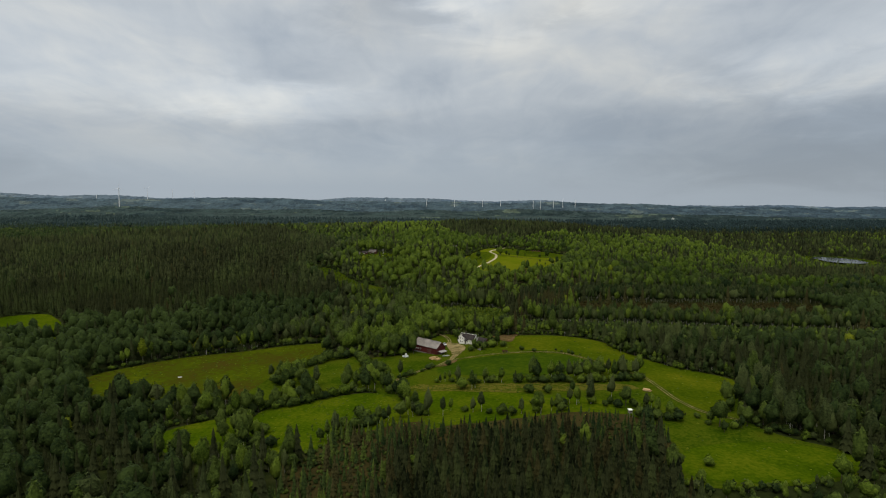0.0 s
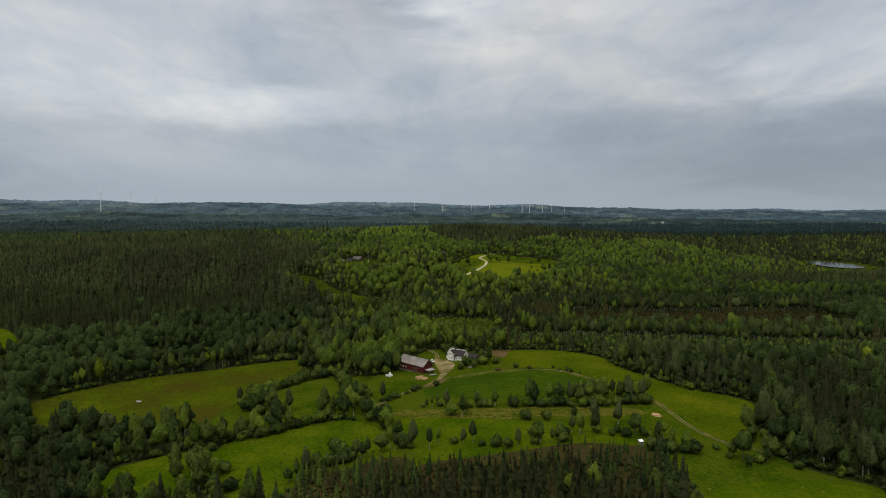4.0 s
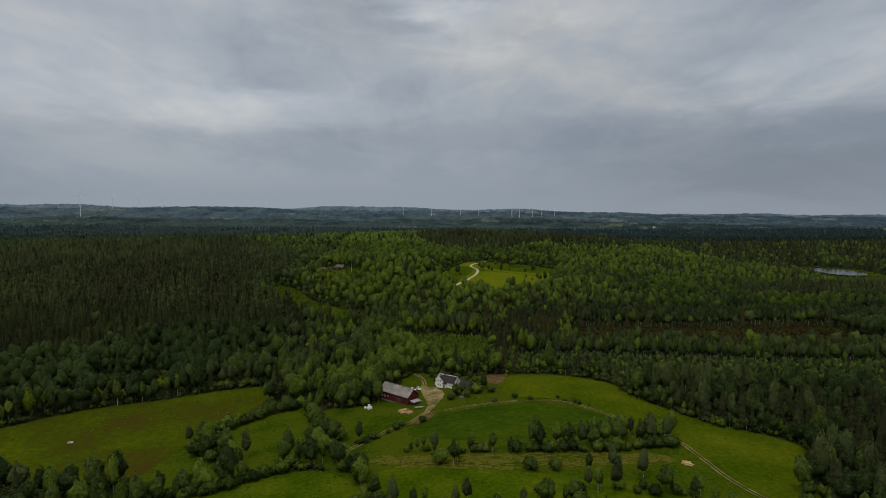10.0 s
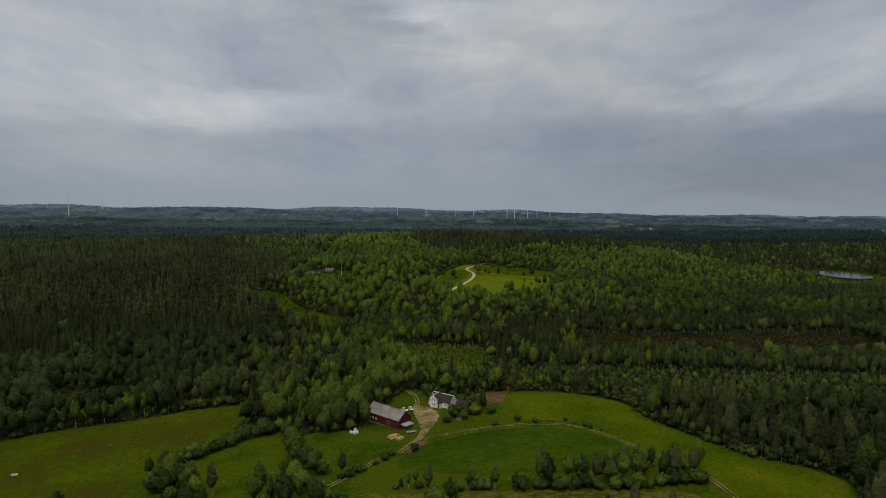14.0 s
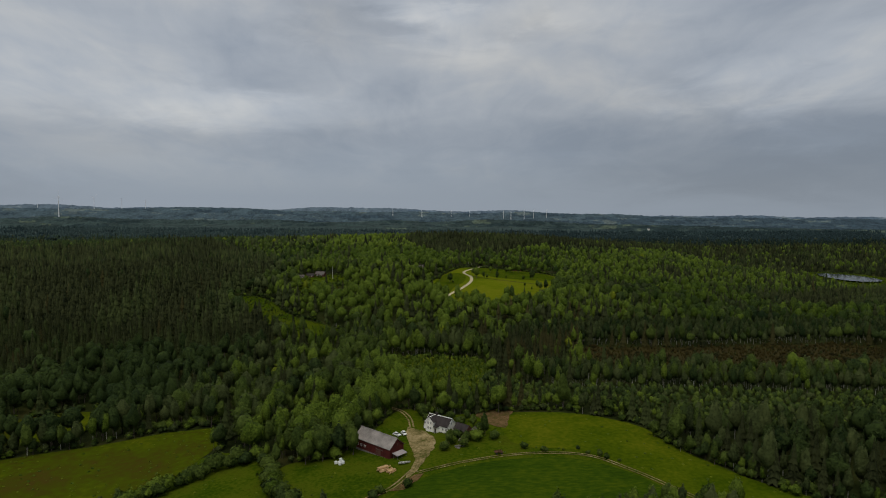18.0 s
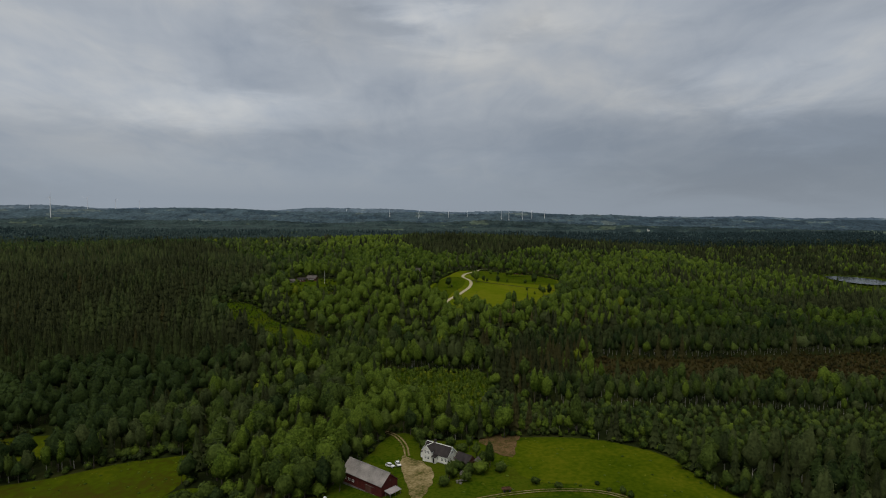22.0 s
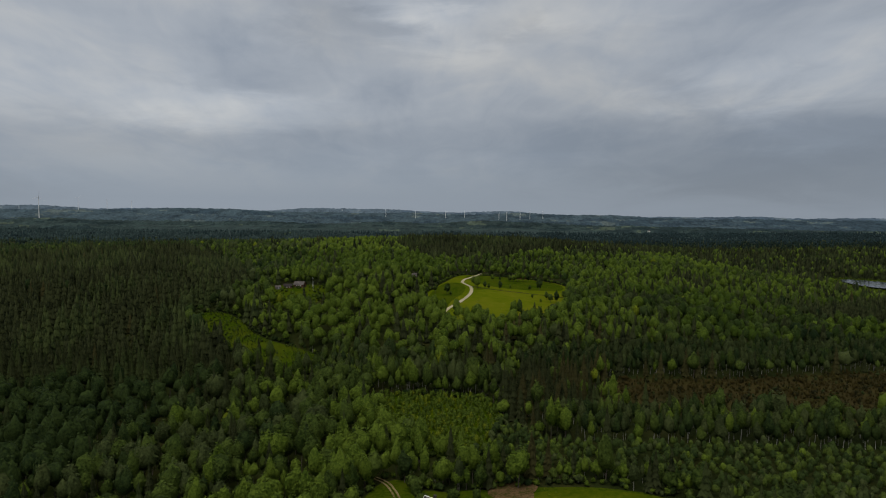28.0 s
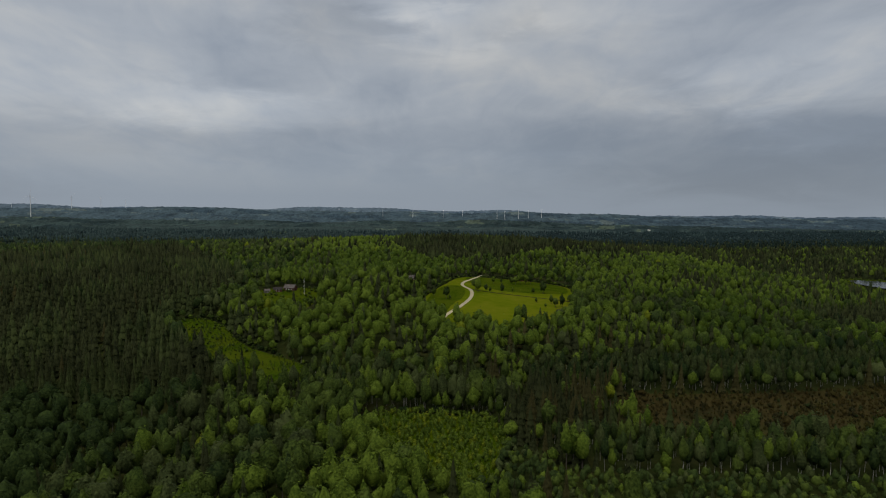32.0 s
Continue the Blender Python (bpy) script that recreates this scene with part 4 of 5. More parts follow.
for poly in (PASTURE_EDGE, SMALL_EDGE, FARM_EDGE, GLADE_EDGE, YOUNG_EDGE, HAY_EDGE, GAP_EDGE, NEAR_EDGE):
    for (x0, y0), (x1, y1) in zip(poly, poly[1:] + poly[:1]):
        d = math.hypot(x1 - x0, y1 - y0)
        for k in range(int(d / 2.2 + rng.random())):
            t = rng.random()
            out = rng.uniform(0.4, 5.0)
            ex.append(x0 + (x1 - x0) * t + (y1 - y0) / d * out), ey.append(y0 + (y1 - y0) * t - (x1 - x0) / d * out)
            ex.append(x0 + (x1 - x0) * t - (y1 - y0) / d * out), ey.append(y0 + (y1 - y0) * t + (x1 - x0) / d * out)
ex, ey = np.array(ex), np.array(ey)
keep = np.ones(len(ex), bool)
for poly in OPEN:
    keep &= ~inside(ex, ey, poly)
ex, ey = ex[keep], ey[keep]
plant("edge_scrub", "leafy green undergrowth along the edges of the woods", SCRUB, [LEAF_MID, LEAF_DARK, LEAF_LIGHT, LEAF_GREY], ex, ey, rng.uniform(0.5, 1.25, len(ex)), rng.integers(0, 4, len(ex)), BARK, 82)

# ---- single trees ----


def part(name, data, parent, label=""):
    ob = new(name, data)
    ob.parent = parent
    return tagged(ob, label)


def tree_kind(name, label, category, seeds, maker, mats, bark, group):
    """Masters of one kind of tree, each an empty with trunk and crown."""
    made = []
    for i, s in enumerate(seeds):
        crown, trunk = maker(s)
        root = tagged(new(name), label, category, group)
        part("trunk", mesh_of("trunk", *trunk, [bark], smooth=True), root)
        part("crown", mesh_of("crown", *crown, [mats[i % len(mats)]], smooth=name != "spruce_tree"), root)
        root.location = (0, 0, -500)
        made.append(root)
    return made


KINDS = {
    "broadleaf": tree_kind("broadleaf_tree", "tall broadleaf tree with a full green crown", "tree", range(400, 410),
                           lambda s: build_kind(s, OVAL if s % 3 else BROAD, 22, 3, 460, 0.6, 6, 6), [LEAF_MID, LEAF_MID, LEAF_LIGHT, LEAF_MID, LEAF_DARK], BARK, "broadleaf trees round the fields"),
    "birch": tree_kind("birch_tree", "slender birch with a pale trunk and airy green crown", "tree", range(420, 427),
                       lambda s: build_kind(s, BIRCH, 16, 3, 360, 0.5, 5, 6), [LEAF_GREY, LEAF_MID, LEAF_LIGHT], BIRCH_BARK, "birches round the fields"),
    "spruce": tree_kind("spruce_tree", "pointed dark green spruce in a close stand", "tree", range(440, 446),
                        lambda s: build_spruce(s, 7, 7, 5, 17.0, 3.2, 0.70), [SPRUCE_DARK, SPRUCE_MID, SPRUCE_DARK, SPRUCE_MID, SPRUCE_WARM], BARK, "spruces in the front stand"),
    "bush": tree_kind("bush", "rounded leafy green bush at a field edge", "bush", range(460, 467),
                      lambda s: build_kind(s, BUSH, 13, 2, 240, 0.5, 3, 5), [LEAF_MID, LEAF_MID, LEAF_LIGHT, LEAF_DARK], BARK, "bushes along the field edges"),
}
used = set()
tree_rng = np.random.default_rng(77)


def put_tree(kind, x, y, scale, variant=None):
    masters = KINDS[kind]
    m = masters[int(tree_rng.integers(len(masters))) if variant is None else variant]
    x, y = float(x), float(y)
    at = pose(x, y, float(height(x, y)) - (1.3 * float(scale) if kind in ("birch", "broadleaf") else 0.1), 0, 0, float(tree_rng.uniform(0, 360)))
    k = float(scale) * (1.0 if kind == "spruce" or (24 < x < 60 and 425 < y < 475) else 1.28)
    s = Matrix.Diagonal((k, k, k * float(tree_rng.uniform(0.9, 1.12)), 1))
    if m.name in used:
        ob = copy_thing(m, at)
    else:
        used.add(m.name)
        ob = m
    ob.matrix_basis = at @ s
    return ob


def row_of(kinds, ctrl, gap, low, high, spread=2.0, seed=1, looks=(None,)):
    """Trees along a hedge line."""
    rng = np.random.default_rng(seed)
    pts = curve_points(ctrl, gap)
    for p in pts:
        kind = kinds[int(rng.integers(len(kinds)))]
        fit = 0.66 if "bush" in kinds and kind != "bush" else 1.0
        put_tree(kind, p.x + rng.normal(0, spread), p.y + rng.normal(0, spread), rng.uniform(low, high) * fit, looks[int(rng.integers(len(looks)))])


for kind, trees in SINGLE.items():
    for x, y, s in trees:
        full = kind == "broadleaf" and y > 440 and -75 < x < 50
        if full and int(7 * y) % 3 == 0:
            continue
        # East of the fields darker trees are taken, also to paint in shade there.
        variant = (0, 2, 3, 5, 7, 1)[int(10 * x) % 6] if full else ((4, 9, 4, 0)[int(10 * x) % 4] if kind == "broadleaf" else 0) if x > 135 else None
        put_tree(kind, x, y, s * (1.15 if full else 0.55 if y < 228 and x > 55 else 0.80), variant)
# The hedges between the fields.
row_of(("broadleaf",), [(-112, 322), (-96, 328), (-80, 334), (-64, 341)], 6.0, 0.50, 0.72, 1.0, 1)
row_of(("bush",), [(-108, 322), (-92, 328), (-76, 334), (-60, 343), (-46, 354)], 3.2, 0.9, 1.5, 0.9, 21)
row_of(("broadleaf", "broadleaf", "birch"), [(-100, 392), (-93, 383), (-85, 376), (-76, 368), (-70, 360)], 3.8, 0.52, 0.78, 2.4, 22)
row_of(("bush",), [(-46, 412), (-40, 398), (-34, 388), (-30, 380)], 2.8, 1.2, 1.8, 1.0, 27)
for x, y, s in ((-92, 384, 0.95), (-86, 377, 0.85), (-80, 371, 0.9), (-97, 391, 0.8), (-76, 365, 0.7), (-89, 370, 0.85), (-94, 330, 0.8), (-86, 333, 0.85), (-78, 335, 0.75), (-70, 339, 0.7),
                (-36, 384, 0.75), (-32, 378, 0.8), (-42, 372, 0.8), (-38, 366, 0.85), (-46, 364, 0.7), (-34, 362, 0.75), (-29, 356, 0.7), (-24, 349, 0.75)):
    put_tree("broadleaf", x, y, s)
row_of(("bush",), [(-101, 384), (-90, 372), (-80, 362), (-72, 354)], 4.0, 0.9, 1.5, 2.0, 24)
row_of(("birch", "broadleaf"), [(-48, 358), (-40, 353), (-30, 353)], 3.2, 0.6, 0.85, 1.2, 3)
row_of(("bush", "bush", "broadleaf"), [(-26, 350), (-20, 341), (-14, 330), (-9, 317), (-3, 306)], 3.0, 0.5, 1.3, 0.9, 4)
row_of(("bush",), [(-96, 402), (-88, 411), (-77, 423), (-66, 432), (-56, 437)], 2.4, 1.1, 1.75, 1.2, 5)
row_of(("bush",), [(-54, 432), (-50, 424), (-46, 414), (-42, 402)], 2.4, 1.0, 1.6, 0.7, 6)
row_of(("bush", "birch", "bush"), [(2, 360), (14, 358), (30, 355), (48, 353)], 2.9, 0.45, 1.1, 1.2, 7)
row_of(("birch", "broadleaf"), [(62, 354), (75, 354), (90, 353), (106, 355), (122, 358)], 2.5, 0.62, 0.95, 1.4, 8)
row_of(("broadleaf", "birch"), [(84, 361), (98, 362), (110, 365), (118, 369)], 3.4, 0.5, 0.75, 1.6, 25)
row_of(("birch", "bush", "bush"), [(58, 311), (70, 312), (84, 313), (100, 307), (112, 309)], 4.0, 0.6, 1.2, 1.6, 26)
row_of(("bush",), [(50, 352), (72, 350), (95, 349), (122, 353)], 2.6, 0.7, 1.3, 1.0, 23)
row_of(("bush",), [(0, 392), (-7, 384), (-14, 376), (-20, 372)], 4.5, 0.5, 0.9, 0.6, 9)
row_of(("bush",), [(72, 423), (84, 421), (93, 414), (99, 407)], 4.5, 0.2, 0.75, 1.6, 10)
row_of(("birch", "bush", "bush", "broadleaf"), [(-52, 279), (-41, 289), (-33, 297), (-24, 299), (-14, 307), (-3, 306)], 3.4, 0.7, 1.3, 1.2, 29)
row_of(("birch", "bush", "bush"), [(4, 305), (16, 307), (33, 304), (50, 303), (64, 305)], 4.2, 0.6, 1.2, 1.4, 30)
row_of(("bush",), [(101, 292), (108, 291), (118, 289)], 2.4, 0.9, 1.5, 0.9, 11)
row_of(("broadleaf", "bush", "broadleaf"), [(127, 292), (133, 279), (142, 279), (152, 287), (150, 305)], 3.6, 0.6, 1.0, 2.0, 12)
row_of(("birch", "bush"), [(158, 272), (168, 279), (176, 277), (184, 270)], 3.6, 0.7, 1.0, 1.5, 13)
row_of(("broadleaf", "birch", "bush"), [(126, 436), (131, 416), (146, 388), (160, 371), (178, 361)], 3.6, 0.6, 0.95, 1.2, 14)
row_of(("birch",), [(-222, 424), (-212, 448), (-190, 459), (-166, 465), (-146, 473), (-130, 489)], 5.5, 0.75, 1.0, 1.2, 16)
row_of(("birch",), [(-4, 628), (10, 626), (30, 620), (50, 611), (70, 603)], 5.0, 1.15, 1.4, 1.5, 18)
row_of(("broadleaf", "birch"), [(27, 489), (45, 491), (70, 484), (100, 479), (124, 462)], 3.2, 0.40, 0.62, 1.6, 28, (2, 0, 2, 5))
row_of(("bush",), [(-134, 485), (-118, 489), (-100, 492), (-84, 493)], 3.4, 0.9, 1.4, 0.8, 17)
for kind, x, y, s in (
        ("broadleaf", -14, 433, 0.95), ("broadleaf", -20, 432, 1.1), ("broadleaf", -27, 429, 1.05), ("broadleaf", -34, 427, 0.95), ("broadleaf", -99, 286, 0.85), ("broadleaf", -90, 284, 0.75), ("broadleaf", -84, 287, 0.7), ("broadleaf", -96, 301, 0.7), ("broadleaf", -88, 278, 0.8), ("broadleaf", -78, 268, 0.8), ("bush", -82, 294, 1.3), ("bush", -74, 276, 1.4),
        ("broadleaf", -17, 440, 0.95), ("broadleaf", -23, 444, 1.05), ("broadleaf", -27, 450, 1.05), ("broadleaf", -14, 455, 0.9), ("broadleaf", -33, 433, 0.8), ("broadleaf", -38, 444, 0.95), ("broadleaf", -45, 440, 0.9), ("broadleaf", -9, 462, 0.85),
        ("broadleaf", -104, 321, 0.95), ("broadleaf", -95, 293, 0.85), ("broadleaf", -88, 290, 0.8), ("broadleaf", -103, 296, 0.8),
        ("birch", -50, 362, 0.9), ("broadleaf", -21, 342, 0.62), ("bush", -16, 333, 1.5), ("birch", -20, 375, 0.62), ("birch", 10, 362, 0.45), ("bush", 17, 345, 1.6), ("birch", 22, 342, 0.72),
        ("birch", 24, 345, 0.6), ("birch", 31, 355, 0.6), ("birch", 40, 353, 0.65), ("spruce", 48, 352, 0.45), ("birch", 58, 353, 0.95), ("bush", 53, 334, 1.35), ("bush", 63, 332, 1.0),
        ("birch", 76, 330, 0.55), ("birch", 86, 330, 0.72), ("birch", 95, 321, 0.75), ("birch", 82, 313, 0.8), ("birch", 52, 302, 0.75), ("broadleaf", 64, 307, 0.55), ("broadleaf", 39, 300, 0.45),
        ("broadleaf", 99, 309, 0.75), ("birch", 108, 305, 0.6), ("broadleaf", 115, 291, 0.62), ("birch", 109, 292, 0.7), ("broadleaf", -24, 298, 0.55), ("bush", -37, 307, 1.5), ("bush", -33, 304, 1.2), ("bush", -34, 301, 1.3),
        ("broadleaf", -41, 286, 0.5), ("bush", -29, 299, 1.2), ("broadleaf", 135, 282, 0.9), ("broadleaf", 150, 307, 1.0), ("broadleaf", 167, 316, 0.9), ("birch", 166, 281, 0.95), ("birch", 171, 281, 0.9),
        ("broadleaf", 15, 492, 0.9), ("bush", 18.5, 483, 1.5), ("broadleaf", 29.5, 435, 0.72), ("broadleaf", 43, 457, 0.7), ("bush", 31, 438, 1.2), ("bush", 27, 430, 1.2), ("broadleaf", 47, 445, 0.88), ("bush", 42, 439, 1.6), ("bush", 51, 440, 1.3), ("bush", 36, 433, 1.3),
        ("bush", 34, 444, 1.4), ("bush", 38, 440, 1.4), ("bush", 45, 450, 1.5), ("broadleaf", 48, 453, 0.55), ("bush", 33, 448, 1.0), ("bush", 44, 442, 1.3), ("broadleaf", 19, 473, 0.62), ("bush", 21, 470, 1.2), ("broadleaf", 41, 466, 0.62), ("bush", 37.5, 464, 1.3), ("broadleaf", 44, 478, 0.8), ("birch", 36, 480, 0.75), ("broadleaf", 29, 487, 0.7), ("birch", 51, 490, 0.95), ("bush", 33, 472, 1.3),
        ("broadleaf", -6, 482, 1.05), ("broadleaf", 2, 493, 1.05), ("broadleaf", -13, 472, 1.0), ("broadleaf", -19, 458, 0.95), ("broadleaf", -20, 447, 0.95), ("broadleaf", -25, 436, 0.8),
        ("broadleaf", -31, 442, 1.0), ("broadleaf", -38, 437, 0.85), ("bush", -22, 431, 1.5), ("bush", -29, 430, 1.4), ("broadleaf", -4, 472, 0.7),
        ("bush", 112, 242, 1.0), ("bush", 62, 426, 0.7), ("bush", 10, 396, 0.9), ("broadleaf", 22, 484, 0.5)):
    put_tree(kind, x, y, s)
# Trees on the far hay meadow.
for x, y, s in ((125, 962, 0.57), (135, 967, 0.42), (107, 898, 0.56), (111, 896, 0.42), (123, 895, 0.65), (135, 902, 0.38), (98, 892, 1.02), (97, 903, 0.94), (147, 967, 0.63), (152, 971, 0.73),
                (158, 975, 0.95), (165, 979, 0.97), (172, 984, 0.86), (169, 912, 0.98), (157, 905, 0.48), (195, 990, 0.71), (205, 924, 1.01), (163, 840, 0.79), (170, 843, 0.79), (163, 855, 0.67),
                (63, 853, 0.95), (66, 850, 0.38), (78, 776, 0.49), (149, 857, 0.35), (153, 837, 0.3), (52, 862, 0.61), (231, 976, 1.09), (185, 873, 0.46), (195, 878, 1.03), (194, 849, 0.98)):
    put_tree("broadleaf", x, y, s)
spr = np.random.default_rng(91)
sx, sy = np.meshgrid(np.arange(-48, 92, 4.9), np.arange(172, 262, 4.9))
sx, sy = (sx + spr.uniform(-2, 2, sx.shape)).ravel(), (sy + spr.uniform(-2, 2, sy.shape)).ravel()
k = inside(sx, sy, FRONT_STAND)
for x, y in list(zip(sx[k], sy[k]))[-300:]:
    put_tree("spruce", float(x), float(y), float(spr.uniform(0.72, 1.1)))

# ---------------------------------------------------------------- buildings and loose things


def shape(name, pieces, mat, bevel=0.0):
    """One mesh from boxes (centre, size, turn about z) and prisms (list of outline points in y and z, from x0 to x1)."""
    bm = bmesh.new()
    for p in pieces:
        if p[0] == "box":
            _, c, s, *turn = p
            m = Matrix.Translation(c) @ Euler([radians(a) for a in (turn[0] if turn else (0, 0, 0))]).to_matrix().to_4x4() @ Matrix.Diagonal((*s, 1))
            made = bmesh.ops.create_cube(bm, size=1.0, matrix=m)
            if bevel:
                edges = list({e for v in made["verts"] for e in v.link_edges})
                bmesh.ops.bevel(bm, geom=edges, offset=bevel, segments=1, affect="EDGES", profile=0.7)
        elif p[0] == "prism":
            _, outline, x0, x1 = p
            a = [bm.verts.new((x0, y, z)) for y, z in outline]
            b = [bm.verts.new((x1, y, z)) for y, z in outline]
            bm.faces.new(a), bm.faces.new(b[::-1])
            for i in range(len(a)):
                j = (i + 1) % len(a)
                bm.faces.new((a[j], a[i], b[i], b[j]))
        elif p[0] == "rod":
            _, p0, p1, r0, r1, seg = p
            d = Vector(p1) - Vector(p0)
            m = Matrix.Translation((Vector(p0) + Vector(p1)) / 2) @ d.to_track_quat("Z", "Y").to_matrix().to_4x4()
            bmesh.ops.create_cone(bm, cap_ends=True, segments=seg, radius1=r0, radius2=r1, depth=d.length, matrix=m)
    bmesh.ops.recalc_face_normals(bm, faces=bm.faces)
    me = bpy.data.meshes.new(name)
    bm.to_mesh(me)
    bm.free()
    me.materials.append(mat)
    return me


def stand(root, x, y, turn=0.0, lift=0.0):
    root.matrix_basis = pose(x, y, float(height(x, y)) + 0.15 + lift, 0, 0, turn)
    return root


def window(parent, c, w, h, facing, sub=True):
    """A window in a wall; facing: the wall's outward side, one of -y, +y, -x, +x."""
    axis, sign = facing[1], -1 if facing[0] == "-" else 1
    def box(dc, s):
        if axis == "y":
            return ("box", (c[0] + dc[0], c[1] + sign * dc[2], c[2] + dc[1]), (s[0], s[2], s[1]))
        return ("box", (c[0] + sign * dc[2], c[1] + dc[0], c[2] + dc[1]), (s[2], s[0], s[1]))
    t = 0.12
    fr = part("window", shape("window", [box((-w / 2, 0, 0.03), (t, h + t, 0.1)), box((w / 2, 0, 0.03), (t, h + t, 0.1)), box((0, h / 2, 0.03), (w - t, t, 0.1)),
                                         box((0, -h / 2, 0.03), (w - t, t, 0.1)), box((0, 0, 0.035), (0.07, h - t, 0.07)), box((0, h * 0.12, 0.035), (w - t, 0.06, 0.05))], WHITE_TRIM), parent, "white framed window")
    for s in (-1, 1):
        part("pane", shape("pane", [box((s * w / 4, 0, 0.012), (w / 2 - 0.06, h - 0.06, 0.02))], WINDOW), fr, "dark window pane")
    return fr


def roof_sheets(parent, L, W, eave, ridge_z, over, mat, thick=0.16, name="roof", y0=0.0, x0=0.0):
    """Two pitched roof slabs with overhang."""
    run = W / 2
    k = (ridge_z - eave) / run
    out = run + over
    for s in (-1, 1):
        line = [(y0 + s * 0.02, ridge_z + 0.05), (y0 + s * out, eave - k * over + 0.05), (y0 + s * out, eave - k * over + 0.05 + thick), (y0 + s * 0.02, ridge_z + thick + 0.05)]
        part(name, shape(name, [("prism", line, x0 - L / 2 - over, x0 + L / 2 + over)], mat), parent)


def gabled(L, W, eave, ridge_z, base=-1.2):
    return [("prism", [(-W / 2, base), (W / 2, base), (W / 2, eave), (0, ridge_z), (-W / 2, eave)], -L / 2, L / 2)]


# The red barn.
barn = tagged(new("barn"), "long dark red wooden barn with a grey sheet roof", "barn")
L, W, EAVE, RIDGE = 22.6, 8.6, 4.8, 8.3
part("wall", shape("wall", gabled(L, W, EAVE, RIDGE), RED_WALL), barn, "dark red board wall")
part("plinth", shape("plinth", [("box", (0, 0, -0.3), (L + 0.16, W + 0.16, 1.0))], GREY_WOOD), barn, "grey stone plinth")
roof_sheets(barn, L, W, EAVE, RIDGE, 0.5, BARN_ROOF)
part("ridge_cap", shape("ridge_cap", [("box", (0, 0, RIDGE + 0.24), (L + 1.0, 0.5, 0.12))], BARN_ROOF), barn)
for x in (-9.5, -7.2, -4.9):
    window(barn, (x, -W / 2, 2.1), 1.0, 0.9, "-y")
door = part("door", shape("door", [("box", (4.0, -W / 2 - 0.05, 1.4), (3.2, 0.1, 2.8))], SHED_WALL), barn, "weathered red sliding door")
part("door_rail", shape("door_rail", [("box", (4.8, -W / 2 - 0.12, 2.95), (5.0, 0.08, 0.1))], GREY_WOOD), door)
for z, w in ((5.6, 0.9), (1.5, 2.6)):
    part("hatch", shape("hatch", [("box", (L / 2 + 0.04, 0.4, z), (0.08, w, w * 0.9))], SHED_WALL), barn, "weathered board hatch")
for s in (-1, 1):
    for e in (-1, 1):
        part("verge_board", shape("verge_board", [("prism", [(s * 0.05, RIDGE - 0.02), (s * (W / 2 + 0.45), EAVE - 0.42), (s * (W / 2 + 0.45), EAVE - 0.20), (s * 0.05, RIDGE + 0.2)], e * (L / 2 + 0.47), e * (L / 2 + 0.53))], SHED_WALL), barn)
for x in np.arange(-L / 2 + 0.6, L / 2, 1.2):
    part("batten", shape("batten", [("box", (x, -W / 2 - 0.03, 1.95), (0.12, 0.06, 3.6))], RED_WALL), barn)
for y in np.arange(-W / 2 + 0.6, W / 2, 1.2):
    top = RIDGE - abs(y) * (RIDGE - EAVE) / (W / 2) - 0.2
    part("batten", shape("batten", [("box", (L / 2 + 0.03, y, top / 2 + 0.1), (0.06, 0.12, top - 0.2))], RED_WALL), barn)
annex = part("annex", shape("annex", [("prism", [(-W / 2 + 0.3, -1), (0, -1), (0, 3.4), (-W / 2 + 0.3, 2.6)], -L / 2 - 2.6, -L / 2)], SHED_WALL), barn, "low weathered annex")
part("annex_roof", shape("annex_roof", [("prism", [(-W / 2 - 0.1, 2.55), (0.2, 3.45), (0.2, 3.6), (-W / 2 - 0.1, 2.7)], -L / 2 - 2.9, -L / 2)], SHED_ROOF), annex)
stand(barn, -2.3, 435.7, -45, 0.1)

leanto = tagged(new("lean_to"), "open lean-to with a pale sheet roof against the barn gable", "shed")
for x in (-1.3, 1.3):
    for y in (-2.6, 0, 2.6):
        part("post", shape("post", [("box", (x, y, 0.85), (0.14, 0.14, 2.2))], GREY_WOOD), leanto)
part("roof", shape("roof", [("box", (0, 0, 1.95), (3.3, 6.2, 0.1), (0, 9, 0))], LEANTO_ROOF), leanto, "pale corrugated sheet roof")
part("back_wall", shape("back_wall", [("box", (-1.35, 0, 0.85), (0.06, 5.6, 2.0))], SHED_WALL), leanto)
stand(leanto, 7.0, 426.0, -45)

# The white house.
house = tagged(new("house"), "white wooden farmhouse with a dark roof and cross gable", "house")
HL, HW, HE, HR = 13.0, 6.6, 3.4, 6.5
part("wall", shape("wall", gabled(HL, HW, HE, HR), WHITE_WALL), house, "white board wall")
part("plinth", shape("plinth", [("box", (0, 0, -0.4), (HL + 0.14, HW + 0.14, 1.1))], GREY_WOOD), house, "grey stone plinth")
roof_sheets(house, HL, HW, HE, HR, 0.4, HOUSE_ROOF)
part("ridge_board", shape("ridge_board", [("box", (0, 0, HR + 0.26), (HL + 0.9, 0.34, 0.14))], WHITE_TRIM), house, "white ridge flashing")
for e in (-1, 1):
    for s in (-1, 1):
        part("verge_board", shape("verge_board", [("prism", [(s * 0.05, HR), (s * (HW / 2 + 0.4), HE - 0.42), (s * (HW / 2 + 0.4), HE - 0.12), (s * 0.05, HR + 0.3)], e * (HL / 2 + 0.37), e * (HL / 2 + 0.45))], WHITE_TRIM), house)
wing_x, wing_w, wing_e, wing_r, wing_y = -3.3, 4.6, 4.5, 6.6, -HW / 2 - 1.5
